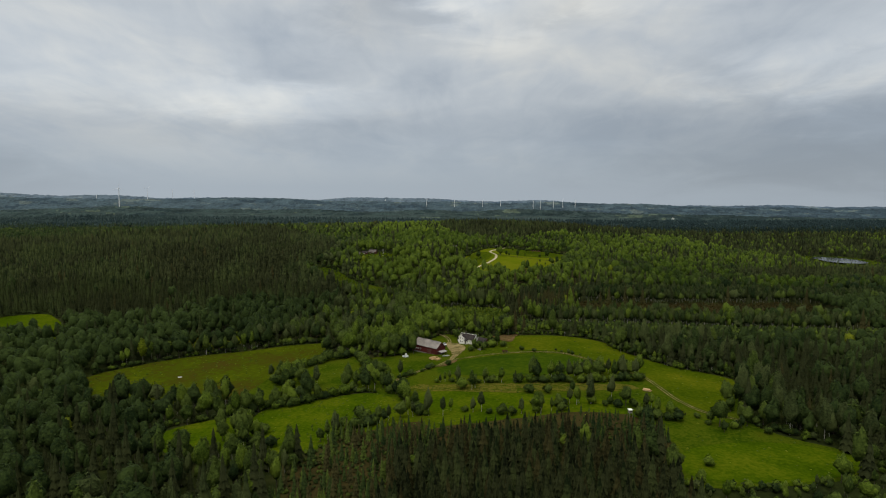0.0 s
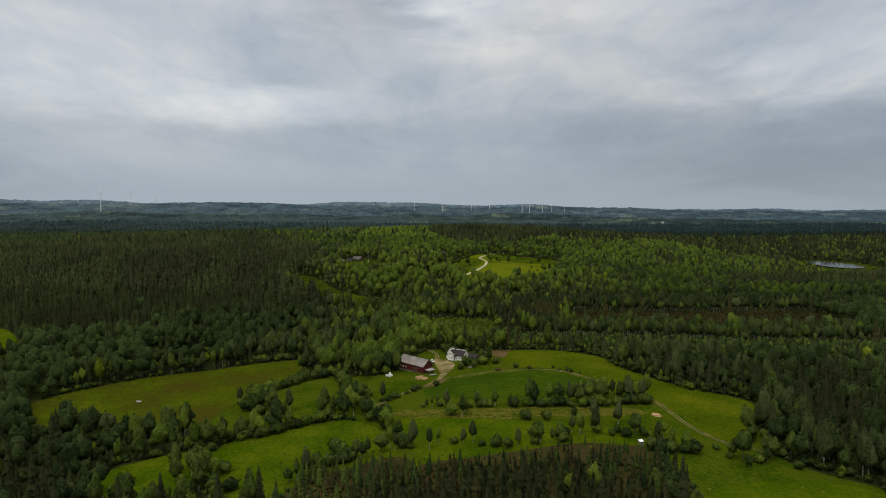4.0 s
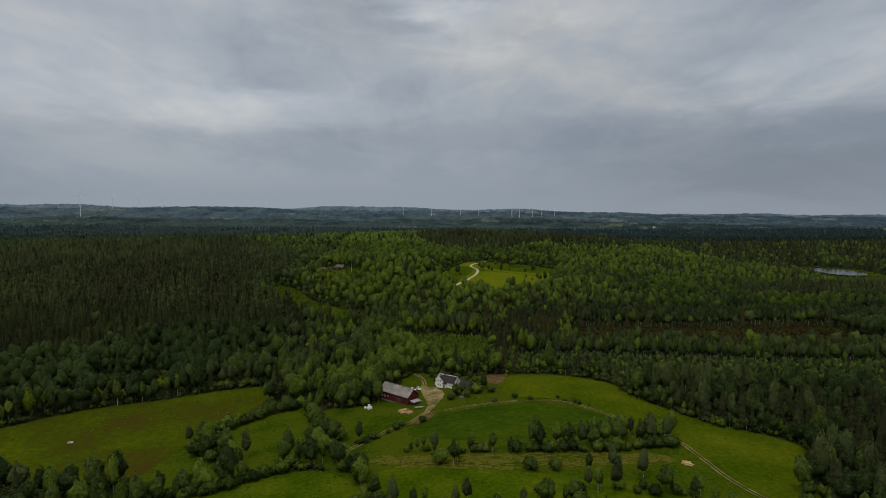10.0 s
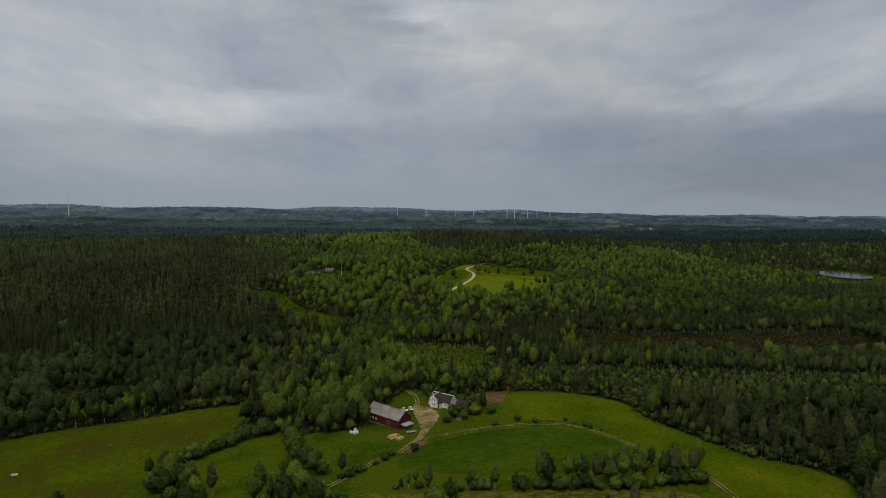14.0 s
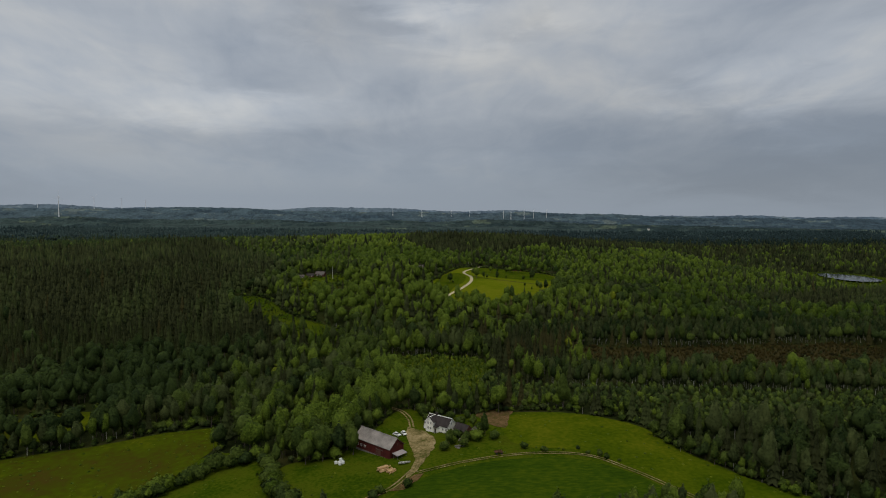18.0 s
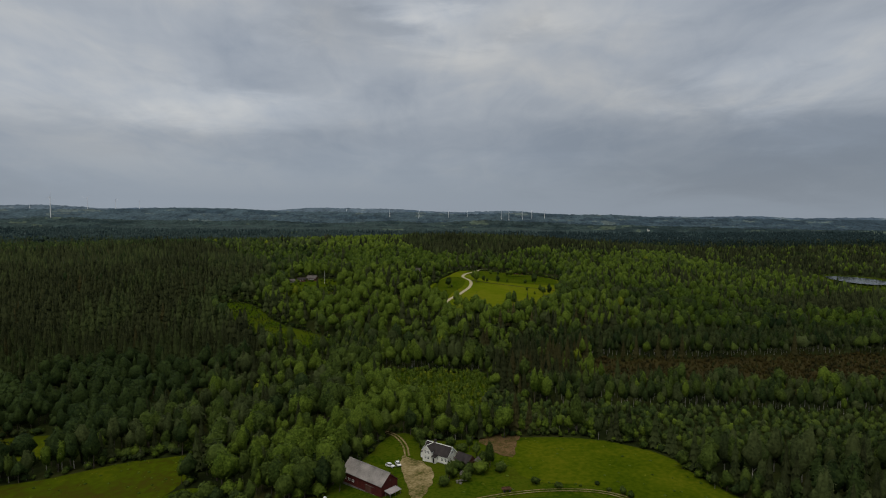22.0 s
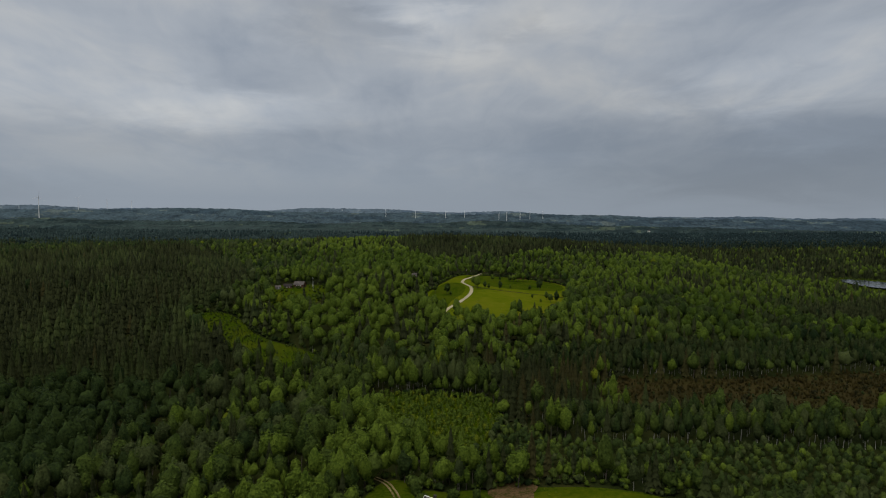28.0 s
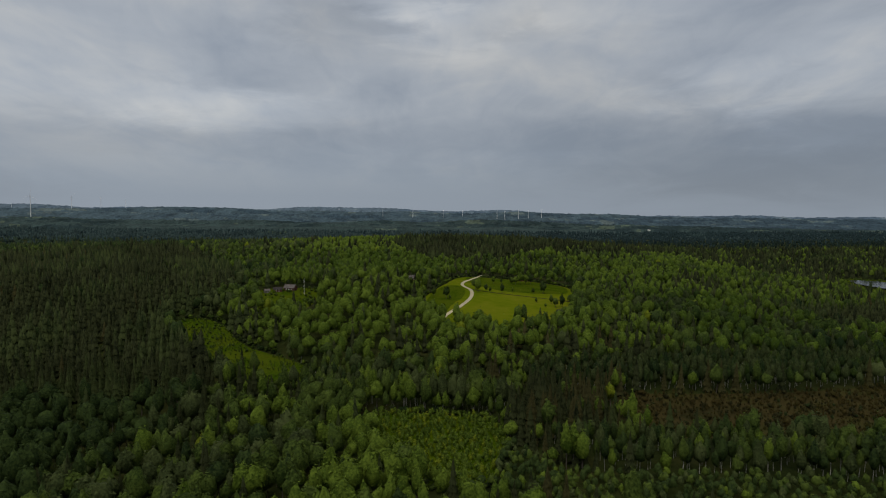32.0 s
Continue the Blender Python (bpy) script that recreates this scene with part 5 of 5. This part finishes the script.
wing = part("cross_gable", shape("cross_gable", [("box", (wing_x, (wing_y + 0) / 2, wing_e / 2 - 0.6), (wing_w, -wing_y, wing_e + 1.2))], WHITE_WALL), house, "white cross gable")
bm = bmesh.new()
for yy in (wing_y, 0.0):
    for xx, zz in ((wing_x - wing_w / 2, wing_e), (wing_x + wing_w / 2, wing_e), (wing_x, wing_r)):
        bm.verts.new((xx, yy, zz))
bm.verts.ensure_lookup_table()
for f in ((0, 1, 2), (3, 5, 4), (0, 2, 5, 3), (1, 4, 5, 2), (0, 3, 4, 1)):
    bm.faces.new([bm.verts[i] for i in f])
me = bpy.data.meshes.new("gable_wall")
bm.to_mesh(me), bm.free()
me.materials.append(WHITE_WALL)
part("gable_wall", me, wing)
for s in (-1, 1):
    k = (wing_r - wing_e) / (wing_w / 2)
    ang = math.degrees(math.atan(k))
    ln = math.hypot(wing_w / 2 + 0.35, k * (wing_w / 2 + 0.35))
    mid = (wing_x + s * (wing_w / 2 + 0.35) / 2, (wing_y - 0.4 + 0.2) / 2, wing_r - k * (wing_w / 2 + 0.35) / 2 + 0.12)
    part("roof", shape("roof", [("box", mid, (ln, -wing_y + 0.6, 0.14), (0, s * ang, 0))], HOUSE_ROOF), wing, "dark tiled roof")
    part("verge_board", shape("verge_board", [("box", (mid[0], wing_y - 0.42, mid[2] - 0.05), (ln, 0.08, 0.3), (0, s * ang, 0))], WHITE_TRIM), wing)
part("ridge_board", shape("ridge_board", [("box", (wing_x, wing_y / 2 - 0.1, wing_r + 0.24), (0.3, -wing_y + 0.5, 0.12))], WHITE_TRIM), wing)
for z in (1.5, 3.9):
    for x in (-0.75, 0.75):
        window(house, (wing_x + x, wing_y, z), 0.9, 1.25, "-y")
for x in (1.2, 3.6, 5.6):
    window(house, (x, -HW / 2, 1.7), 1.0, 1.2, "-y")
for y, z in ((-1.4, 1.7), (1.4, 1.7), (0, 4.4)):
    window(house, (HL / 2, y, z), 0.95, 1.2, "+x")
    window(house, (-HL / 2, y, z), 0.95, 1.2, "-x")
for x in (-4.5, -1.0, 2.5, 5.0):
    window(house, (x, HW / 2, 1.7), 1.0, 1.2, "+y")
chim = part("chimney", shape("chimney", [("box", (wing_x + 0.9, 0.1, HR + 0.5), (0.9, 0.7, 2.0))], BRICK_DARK), house, "sooty brick chimney")
part("cap", shape("cap", [("box", (wing_x + 0.9, 0.1, HR + 1.56), (1.1, 0.9, 0.12))], BRICK_DARK), chim)
porch = part("porch", shape("porch", [("box", (0.3, -HW / 2 - 0.8, 1.0), (1.9, 1.6, 2.6))], WHITE_WALL), house, "white entrance porch")
part("porch_roof", shape("porch_roof", [("prism", [(-HW / 2 - 1.9, 2.35), (-HW / 2, 2.75), (-HW / 2, 2.9), (-HW / 2 - 1.9, 2.5)], -0.9, 1.5)], HOUSE_ROOF), porch)
part("door", shape("door", [("box", (0.3, -HW / 2 - 1.62, 0.95), (0.95, 0.06, 2.05))], DARK), porch, "dark entrance door")
side = part("veranda", shape("veranda", [("box", (-HL / 2 - 0.9, -1.2, 1.0), (1.8, 3.0, 2.4))], WHITE_WALL), house, "white glazed veranda")
part("veranda_roof", shape("veranda_roof", [("box", (-HL / 2 - 0.95, -1.2, 2.3), (2.2, 3.4, 0.12), (0, -8, 0))], HOUSE_ROOF), side)
stand(house, 27.0, 457.6, -39.7, 0.1)


def small_house(name, label, L, W, eave, ridge_z, wall, roof, windows=2, chimney=False, category="house"):
    """A plain gabled building."""
    ob = tagged(new(name), label, category)
    part("wall", shape("wall", gabled(L, W, eave, ridge_z, -2.0), wall), ob)
    roof_sheets(ob, L, W, eave, ridge_z, 0.35, roof, 0.14)
    for i in range(windows):
        window(ob, (L * ((i + 1) / (windows + 1) - 0.5), -W / 2, eave * 0.55), 0.9, 1.0, "-y")
    d = part("door", shape("door", [("box", (L / 2 + 0.03, 0, 0.95), (0.06, 0.95, 1.95))], DARK), ob, "dark plank door")
    part("door_handle", shape("door_handle", [("box", (L / 2 + 0.09, 0.3, 1.0), (0.06, 0.12, 0.04))], GREY_WOOD), d)
    if chimney:
        part("chimney", shape("chimney", [("box", (0, 0, ridge_z + 0.3), (0.7, 0.6, 1.4))], BRICK_DARK), ob)
    for e in (-1, 1):
        for s in (-1, 1):
            part("verge_board", shape("verge_board", [("prism", [(s * 0.05, ridge_z - 0.02), (s * (W / 2 + 0.33), eave - 0.3), (s * (W / 2 + 0.33), eave - 0.1), (s * 0.05, ridge_z + 0.2)], e * (L / 2 + 0.32), e * (L / 2 + 0.38))], wall), ob)
    return ob


stand(small_house("shed", "old weathered red shed with a brown grey roof", 7.0, 5.2, 2.5, 4.9, SHED_WALL, HOUSE_ROOF, 1, category="shed"), 37.2, 449.0, -46)
stand(small_house("shed", "small ruined shed with a pale verge beside the old shed", 4.2, 3.4, 1.9, 3.6, SHED_WALL, SHED_ROOF, 0, category="shed"), 41.5, 446.0, 60)
stand(small_house("cottage", "brown cottage with a dark roof in the forest", 11, 7, 2.8, 5.6, SHED_WALL, SHED_ROOF, 3, True), -86, 893, -20)
stand(small_house("cottage", "low brown outbuilding in the forest", 8, 5, 2.3, 4.2, SHED_WALL, HOUSE_ROOF, 2), -97, 886, 10)
stand(small_house("cottage", "small pale outbuilding in the forest", 5, 4, 2.2, 3.6, GREY_WOOD, SHED_ROOF, 1), -106, 880, 30)
stand(small_house("cottage", "red cottage with a white chimney among trees", 9, 6, 2.8, 5.8, RED_WALL, SHED_ROOF, 2, True), 34, 962, 30)
stand(small_house("barn", "brown barn behind the meadow", 14, 7, 3, 6, SHED_WALL, SHED_ROOF, 2, category="barn"), 168, 1015, 10)
stand(small_house("greenhouse", "pale long greenhouse at the forest edge", 18, 6, 2.2, 4.0, LEANTO_ROOF, LEANTO_ROOF, 0, category="greenhouse"), 118, 1085, 5, 2)
stand(small_house("cottage", "white shed with a pale roof behind the trees", 9, 6, 3.2, 5.6, WHITE_WALL, LEANTO_ROOF, 2), -266, 464, 40, 3)
for x, y in ((636, 1205), (650, 1202), (668, 1200)):
    stand(small_house("cottage", "white lakeside cottage among the trees", 9, 6, 3, 5.5, WHITE_WALL, SHED_ROOF, 2), x, y, 12, 2)
stand(small_house("farmhouse", "white farmhouse far off in the woods", 9, 6, 4, 7, WHITE_WALL, SHED_ROOF, 3), 1130, 2905, 15, 9)

# A pale mast beside the forest cottages.
mast = tagged(new("flagpole"), "tall white flagpole beside the forest cottage", "flagpole")
part("pole", shape("pole", [("rod", (0, 0, 0), (0, 0, 14), 0.16, 0.08, 8)], WHITE_TRIM), mast)
part("knob", shape("knob", [("rod", (0, 0, 14), (0, 0, 14.4), 0.18, 0.05, 8)], WHITE_TRIM), mast)
stand(mast, -70, 872)


def car_body():
    bm = bmesh.new()
    side = [(-2.1, 0.35), (2.1, 0.35), (2.15, 0.75), (1.9, 0.92), (0.95, 1.0), (-2.05, 1.02), (-2.15, 0.8)]
    rows = []
    for y, k in ((-0.86, 0.97), (-0.8, 1.0), (0.8, 1.0), (0.86, 0.97)):
        rows.append([bm.verts.new((x * k, y, z if abs(y) < 0.85 else 0.4 + (z - 0.4) * 0.9)) for x, z in side])
    for a, b in zip(rows, rows[1:]):
        for i in range(len(side)):
            j = (i + 1) % len(side)
            bm.faces.new((a[i], a[j], b[j], b[i]))
    bm.faces.new(rows[0][::-1]), bm.faces.new(rows[-1])
    bmesh.ops.recalc_face_normals(bm, faces=bm.faces)
    me = bpy.data.meshes.new("body")
    bm.to_mesh(me), bm.free()
    me.materials.append(CAR_PAINT)
    return me


def car(label):
    ob = tagged(new("car"), label, "car", "cars in the yard")
    body = part("body", car_body(), ob)
    cab = [(-1.75, 1.0), (0.95, 1.0), (0.35, 1.46), (-1.4, 1.48)]
    bm = bmesh.new()
    lo = [[bm.verts.new((x, s * (0.78 if z < 1.2 else 0.62), z)) for x, z in cab] for s in (-1, 1)]
    for i in range(4):
        bm.faces.new((lo[0][i], lo[0][(i + 1) % 4], lo[1][(i + 1) % 4], lo[1][i]))
    bm.faces.new(lo[0]), bm.faces.new(lo[1][::-1])
    bmesh.ops.recalc_face_normals(bm, faces=bm.faces)
    me = bpy.data.meshes.new("window")
    bm.to_mesh(me), bm.free()
    me.materials.append(WINDOW)
    part("window", me, ob, "dark car windows")
    part("roof", shape("roof", [("box", (-0.52, 0, 1.5), (1.75, 1.25, 0.06))], CAR_PAINT, 0.02), ob)
    for x in (-1.3, 1.35):
        for s in (-1, 1):
            wheel = part("wheel", shape("wheel", [("rod", (x, s * 0.70, 0.32), (x, s * 0.90, 0.32), 0.32, 0.32, 14)], RUBBER), ob, "black tyre")
            part("rim", shape("rim", [("rod", (x, s * 0.885, 0.32), (x, s * 0.915, 0.32), 0.19, 0.17, 10)], LEANTO_ROOF), wheel, "grey rim")
    for s in (-1, 1):
        part("headlight", shape("headlight", [("box", (2.1, s * 0.62, 0.74), (0.1, 0.34, 0.16))], LEANTO_ROOF), ob)
        part("tail_light", shape("tail_light", [("box", (-2.1, s * 0.66, 0.82), (0.08, 0.2, 0.22))], RED_WALL), ob)
    part("bumper", shape("bumper", [("box", (2.13, 0, 0.48), (0.12, 1.6, 0.2))], RUBBER), ob)
    return ob


first_car = car("white parked car on the grass beside the yard")
stand(first_car, 5.6, 453.5, -42)
copy_thing(first_car, pose(9.0, 454.3, float(height(9.0, 454.3)) + 0.15, 0, 0, -72))

# The boat beside the lean-to.
boat = tagged(new("boat"), "pale rowing boat lying on the grass", "boat")
bm = bmesh.new()
rings = []
for i in range(9):
    t = i / 8
    w = 0.95 * (1 - abs(2 * t - 0.8) ** 2.6 * 0.62) if t < 0.9 else 0.12
    rings.append([bm.verts.new((5.2 * (t - 0.5), w * math.sin(a), 0.12 + 0.65 * (1 - math.cos(a)) * 0.9 + 0.15 * t * t)) for a in np.linspace(-1.45, 1.45, 9)])
for a, b in zip(rings, rings[1:]):
    for i in range(8):
        bm.faces.new((a[i], a[i + 1], b[i + 1], b[i]))
bm.faces.new(rings[0]), bm.faces.new(rings[-1][::-1])
bmesh.ops.solidify(bm, geom=bm.faces[:], thickness=0.06)
me = bpy.data.meshes.new("hull")
bm.to_mesh(me), bm.free()
me.materials.append(BOAT_PAINT)
part("hull", me, boat)
for x in (-1.4, 0.1, 1.3):
    part("thwart", shape("thwart", [("box", (x, 0, 0.55), (0.26, 1.5, 0.05))], GREY_WOOD), boat, "grey wooden seat board")
stand(boat, 9.0, 418.6, 12)

# Cut wood.


def log_stack(label, x, y, turn, layers, length, r, seed):
    rng = np.random.default_rng(seed)
    root = tagged(new("log_pile"), label, "logs")
    for row in range(layers):
        for i in range(6 - row):
            at = (i - (5 - row) / 2) * 2 * r * 1.03
            dx, l = rng.normal(0, 0.35), length * rng.uniform(0.8, 1.1)
            log = part("log", shape("log", [("rod", (dx - l / 2, at, r + row * r * 1.75), (dx + l / 2, at + rng.normal(0, 0.12), r + row * r * 1.75), r, r * 0.85, 8)], LOG_WOOD), root)
    return stand(root, x, y, turn)


log_stack("stack of fresh cut orange-brown logs on the bare ground", 0.2, 413.5, 35, 3, 4.5, 0.28, 1)
log_stack("loose heap of pale sawn logs beside the barn", 3.6, 411.5, 58, 2, 3.6, 0.24, 2)
log_stack("stack of pale cut logs beside the track", 118, 333, -30, 2, 3.6, 0.26, 3)

# Wrapped bales.
bale_mesh = shape("bale", [("rod", (0, 0, 0), (0, 0, 1.2), 0.66, 0.64, 18)], PLASTIC)
bm = bmesh.new()
bm.from_mesh(bale_mesh)
bmesh.ops.bevel(bm, geom=[e for e in bm.edges if len(e.link_faces) == 2 and e.calc_face_angle(0) > 1.0], offset=0.12, segments=2, affect="EDGES")
bm.to_mesh(bale_mesh), bm.free()
bale = tagged(new("bale", bale_mesh), "round hay bale in white plastic wrap on the grass", "bale", "white wrapped bales")
spots = [(-19.2, 424.2, 0), (-18.2, 425.3, 0), (-20.6, 424.6, 0), (-18.7, 422.9, 0), (-17.5, 424.0, 0), (-18.5, 424.3, 1.2)]
for i, (x, y, up) in enumerate(spots):
    at = pose(x, y, float(height(x, y)) + 0.12 + up, 0, 0, 40 * i)
    if i:
        copy_thing(bale, at)
    else:
        bale.matrix_basis = at

# Hunting stand with a white roof.
hide = tagged(new("hunting_stand"), "small raised hide with a white roof on thin legs", "hunting stand")
for x in (-0.7, 0.7):
    for y in (-0.7, 0.7):
        part("leg", shape("leg", [("rod", (x * 1.3, y * 1.3, -0.3), (x, y, 2.2), 0.06, 0.06, 6)], GREY_WOOD), hide)
part("cabin", shape("cabin", [("box", (0, 0, 2.9), (1.6, 1.6, 1.5))], GREY_WOOD, 0.02), hide, "grey board cabin")
# A dark plate on the closed cabin, coloured as the shade inside an opening.
part("opening", shape("opening", [("box", (0, -0.81, 3.2), (1.0, 0.04, 0.4))], DARK), hide)
part("roof", shape("roof", [("box", (0, 0, 3.85), (2.0, 1.9, 0.1), (12, 0, 0))], PLASTIC), hide, "white sheet roof")
stand(hide, 96.5, 294.5, 10)

# A brown farm wagon on the track.
wagon = tagged(new("farm_wagon"), "brown wooden farm wagon beside the track", "wagon")
part("bed", shape("bed", [("box", (0, 0, 0.85), (3.6, 1.8, 0.16))], SHED_WALL), wagon)
for s in (-1, 1):
    part("side_board", shape("side_board", [("box", (0, s * 0.9, 1.15), (3.6, 0.06, 0.5))], SOIL), wagon)
    for x in (-1.1, 1.1):
        part("wheel", shape("wheel", [("rod", (x, s * 0.82, 0.4), (x, s * 1.0, 0.4), 0.4, 0.4, 12)], RUBBER), wagon)
part("drawbar", shape("drawbar", [("rod", (1.8, 0, 0.7), (3.2, 0, 0.35), 0.05, 0.05, 6)], GREY_WOOD), wagon)
stand(wagon, 50, 421.5, 8, 0.1)


def turbine(x, y, z, hub, turn, phase):
    """A wind turbine: tapered tower, nacelle, hub and three blades."""
    ob = tagged(new("wind_turbine"), "white wind turbine on a far wooded hill", "wind turbine", "wind turbines on the horizon")
    r, b = max(1.1, hub * 0.02), hub * 0.36
    part("tower", shape("tower", [("rod", (0, 0, -30), (0, 0, hub), r * 1.2, r * 0.75, 10)], STEEL), ob)
    part("nacelle", shape("nacelle", [("box", (0, 0.6 * r, hub + r * 0.6), (r * 1.5, r * 4.2, r * 1.5))], STEEL), ob)
    part("rotor_hub", shape("rotor_hub", [("rod", (0, -1.5 * r, hub + r * 0.6), (0, -3 * r, hub + r * 0.6), r * 0.8, r * 0.2, 10)], STEEL), ob)
    for k in range(3):
        a = radians(phase + 120 * k)
        d = Vector((math.sin(a), 0, math.cos(a)))
        c = Vector((0, -2 * r, hub + r * 0.6))
        part("blade", shape("blade", [("rod", c, c + d * b, r * 0.3, r * 0.08, 6)], STEEL), ob)
    ob.matrix_basis = pose(x, y, z, 0, 0, turn)


for i, (x, y, z, hub) in enumerate(((-1635, 3276, 58, 84), (-1902, 4188, 81, 68), (-1762, 4253, 98, 44), (-1637, 4307, 98, 34), (-2164, 4048, 94, 14), (-350, 4616, 67, 14),
                                    (-40, 4040, 59, 22), (140, 4038, 52, 21), (323, 4028, 43, 29), (438, 4017, 39, 32), (645, 3988, 51, 19),
                                    (691, 3980, 43, 26), (771, 3966, 43, 32), (828, 3954, 34, 41), (904, 3937, 34, 41))):
    turbine(x, y, z, hub, 20 + 7 * (i % 3), 8 + 37 * i)

# Pale boards and stones lying beside the old shed.
planks = tagged(new("plank_pile"), "untidy pile of pale weathered planks beside the shed", "planks")
prng = np.random.default_rng(8)
for i in range(12):
    part("plank", shape("plank", [("box", (prng.normal(0, 0.5), prng.normal(0, 0.5), 0.12 + 0.07 * i), (prng.uniform(2.2, 3.6), 0.22, 0.06), (prng.normal(0, 3), prng.normal(0, 4), prng.uniform(-35, 35)))], GREY_WOOD if i % 3 else LEANTO_ROOF), planks)
stand(planks, 35.0, 440.5, 70)
stones = tagged(new("stone_heap"), "small heap of pale grey field stones", "stones")
bv, bf = BALLS[2]
for i in range(14):
    v = bv * prng.uniform(0.25, 0.55) * (1 + prng.normal(0, 0.12, (len(bv), 1))) * [1, 1, 0.7] + [prng.normal(0, 0.9), prng.normal(0, 0.9), 0.2 + 0.25 * (i % 3)]
    part("stone", mesh_of("stone", v, bf, [GREY_WOOD]), stones)
stand(stones, 33.5, 432.5, 0)

# A white trough, added in place of pale spots in the pasture, likely animals.
trough = tagged(new("water_trough"), "white trough added in place of the pale spots on the grazing meadow", "trough")
part("tub", shape("tub", [("box", (0, 0, 0.12), (2.4, 1.0, 0.08)), ("box", (0, 0.48, 0.42), (2.4, 0.06, 0.56)), ("box", (0, -0.48, 0.42), (2.4, 0.06, 0.56)),
                          ("box", (1.17, 0, 0.42), (0.06, 0.9, 0.56)), ("box", (-1.17, 0, 0.42), (0.06, 0.9, 0.56))], PLASTIC), trough)
part("water", shape("water", [("box", (0, 0, 0.52), (2.26, 0.88, 0.04))], WATER), trough, "dark still water")
stand(trough, -166, 402, 12)
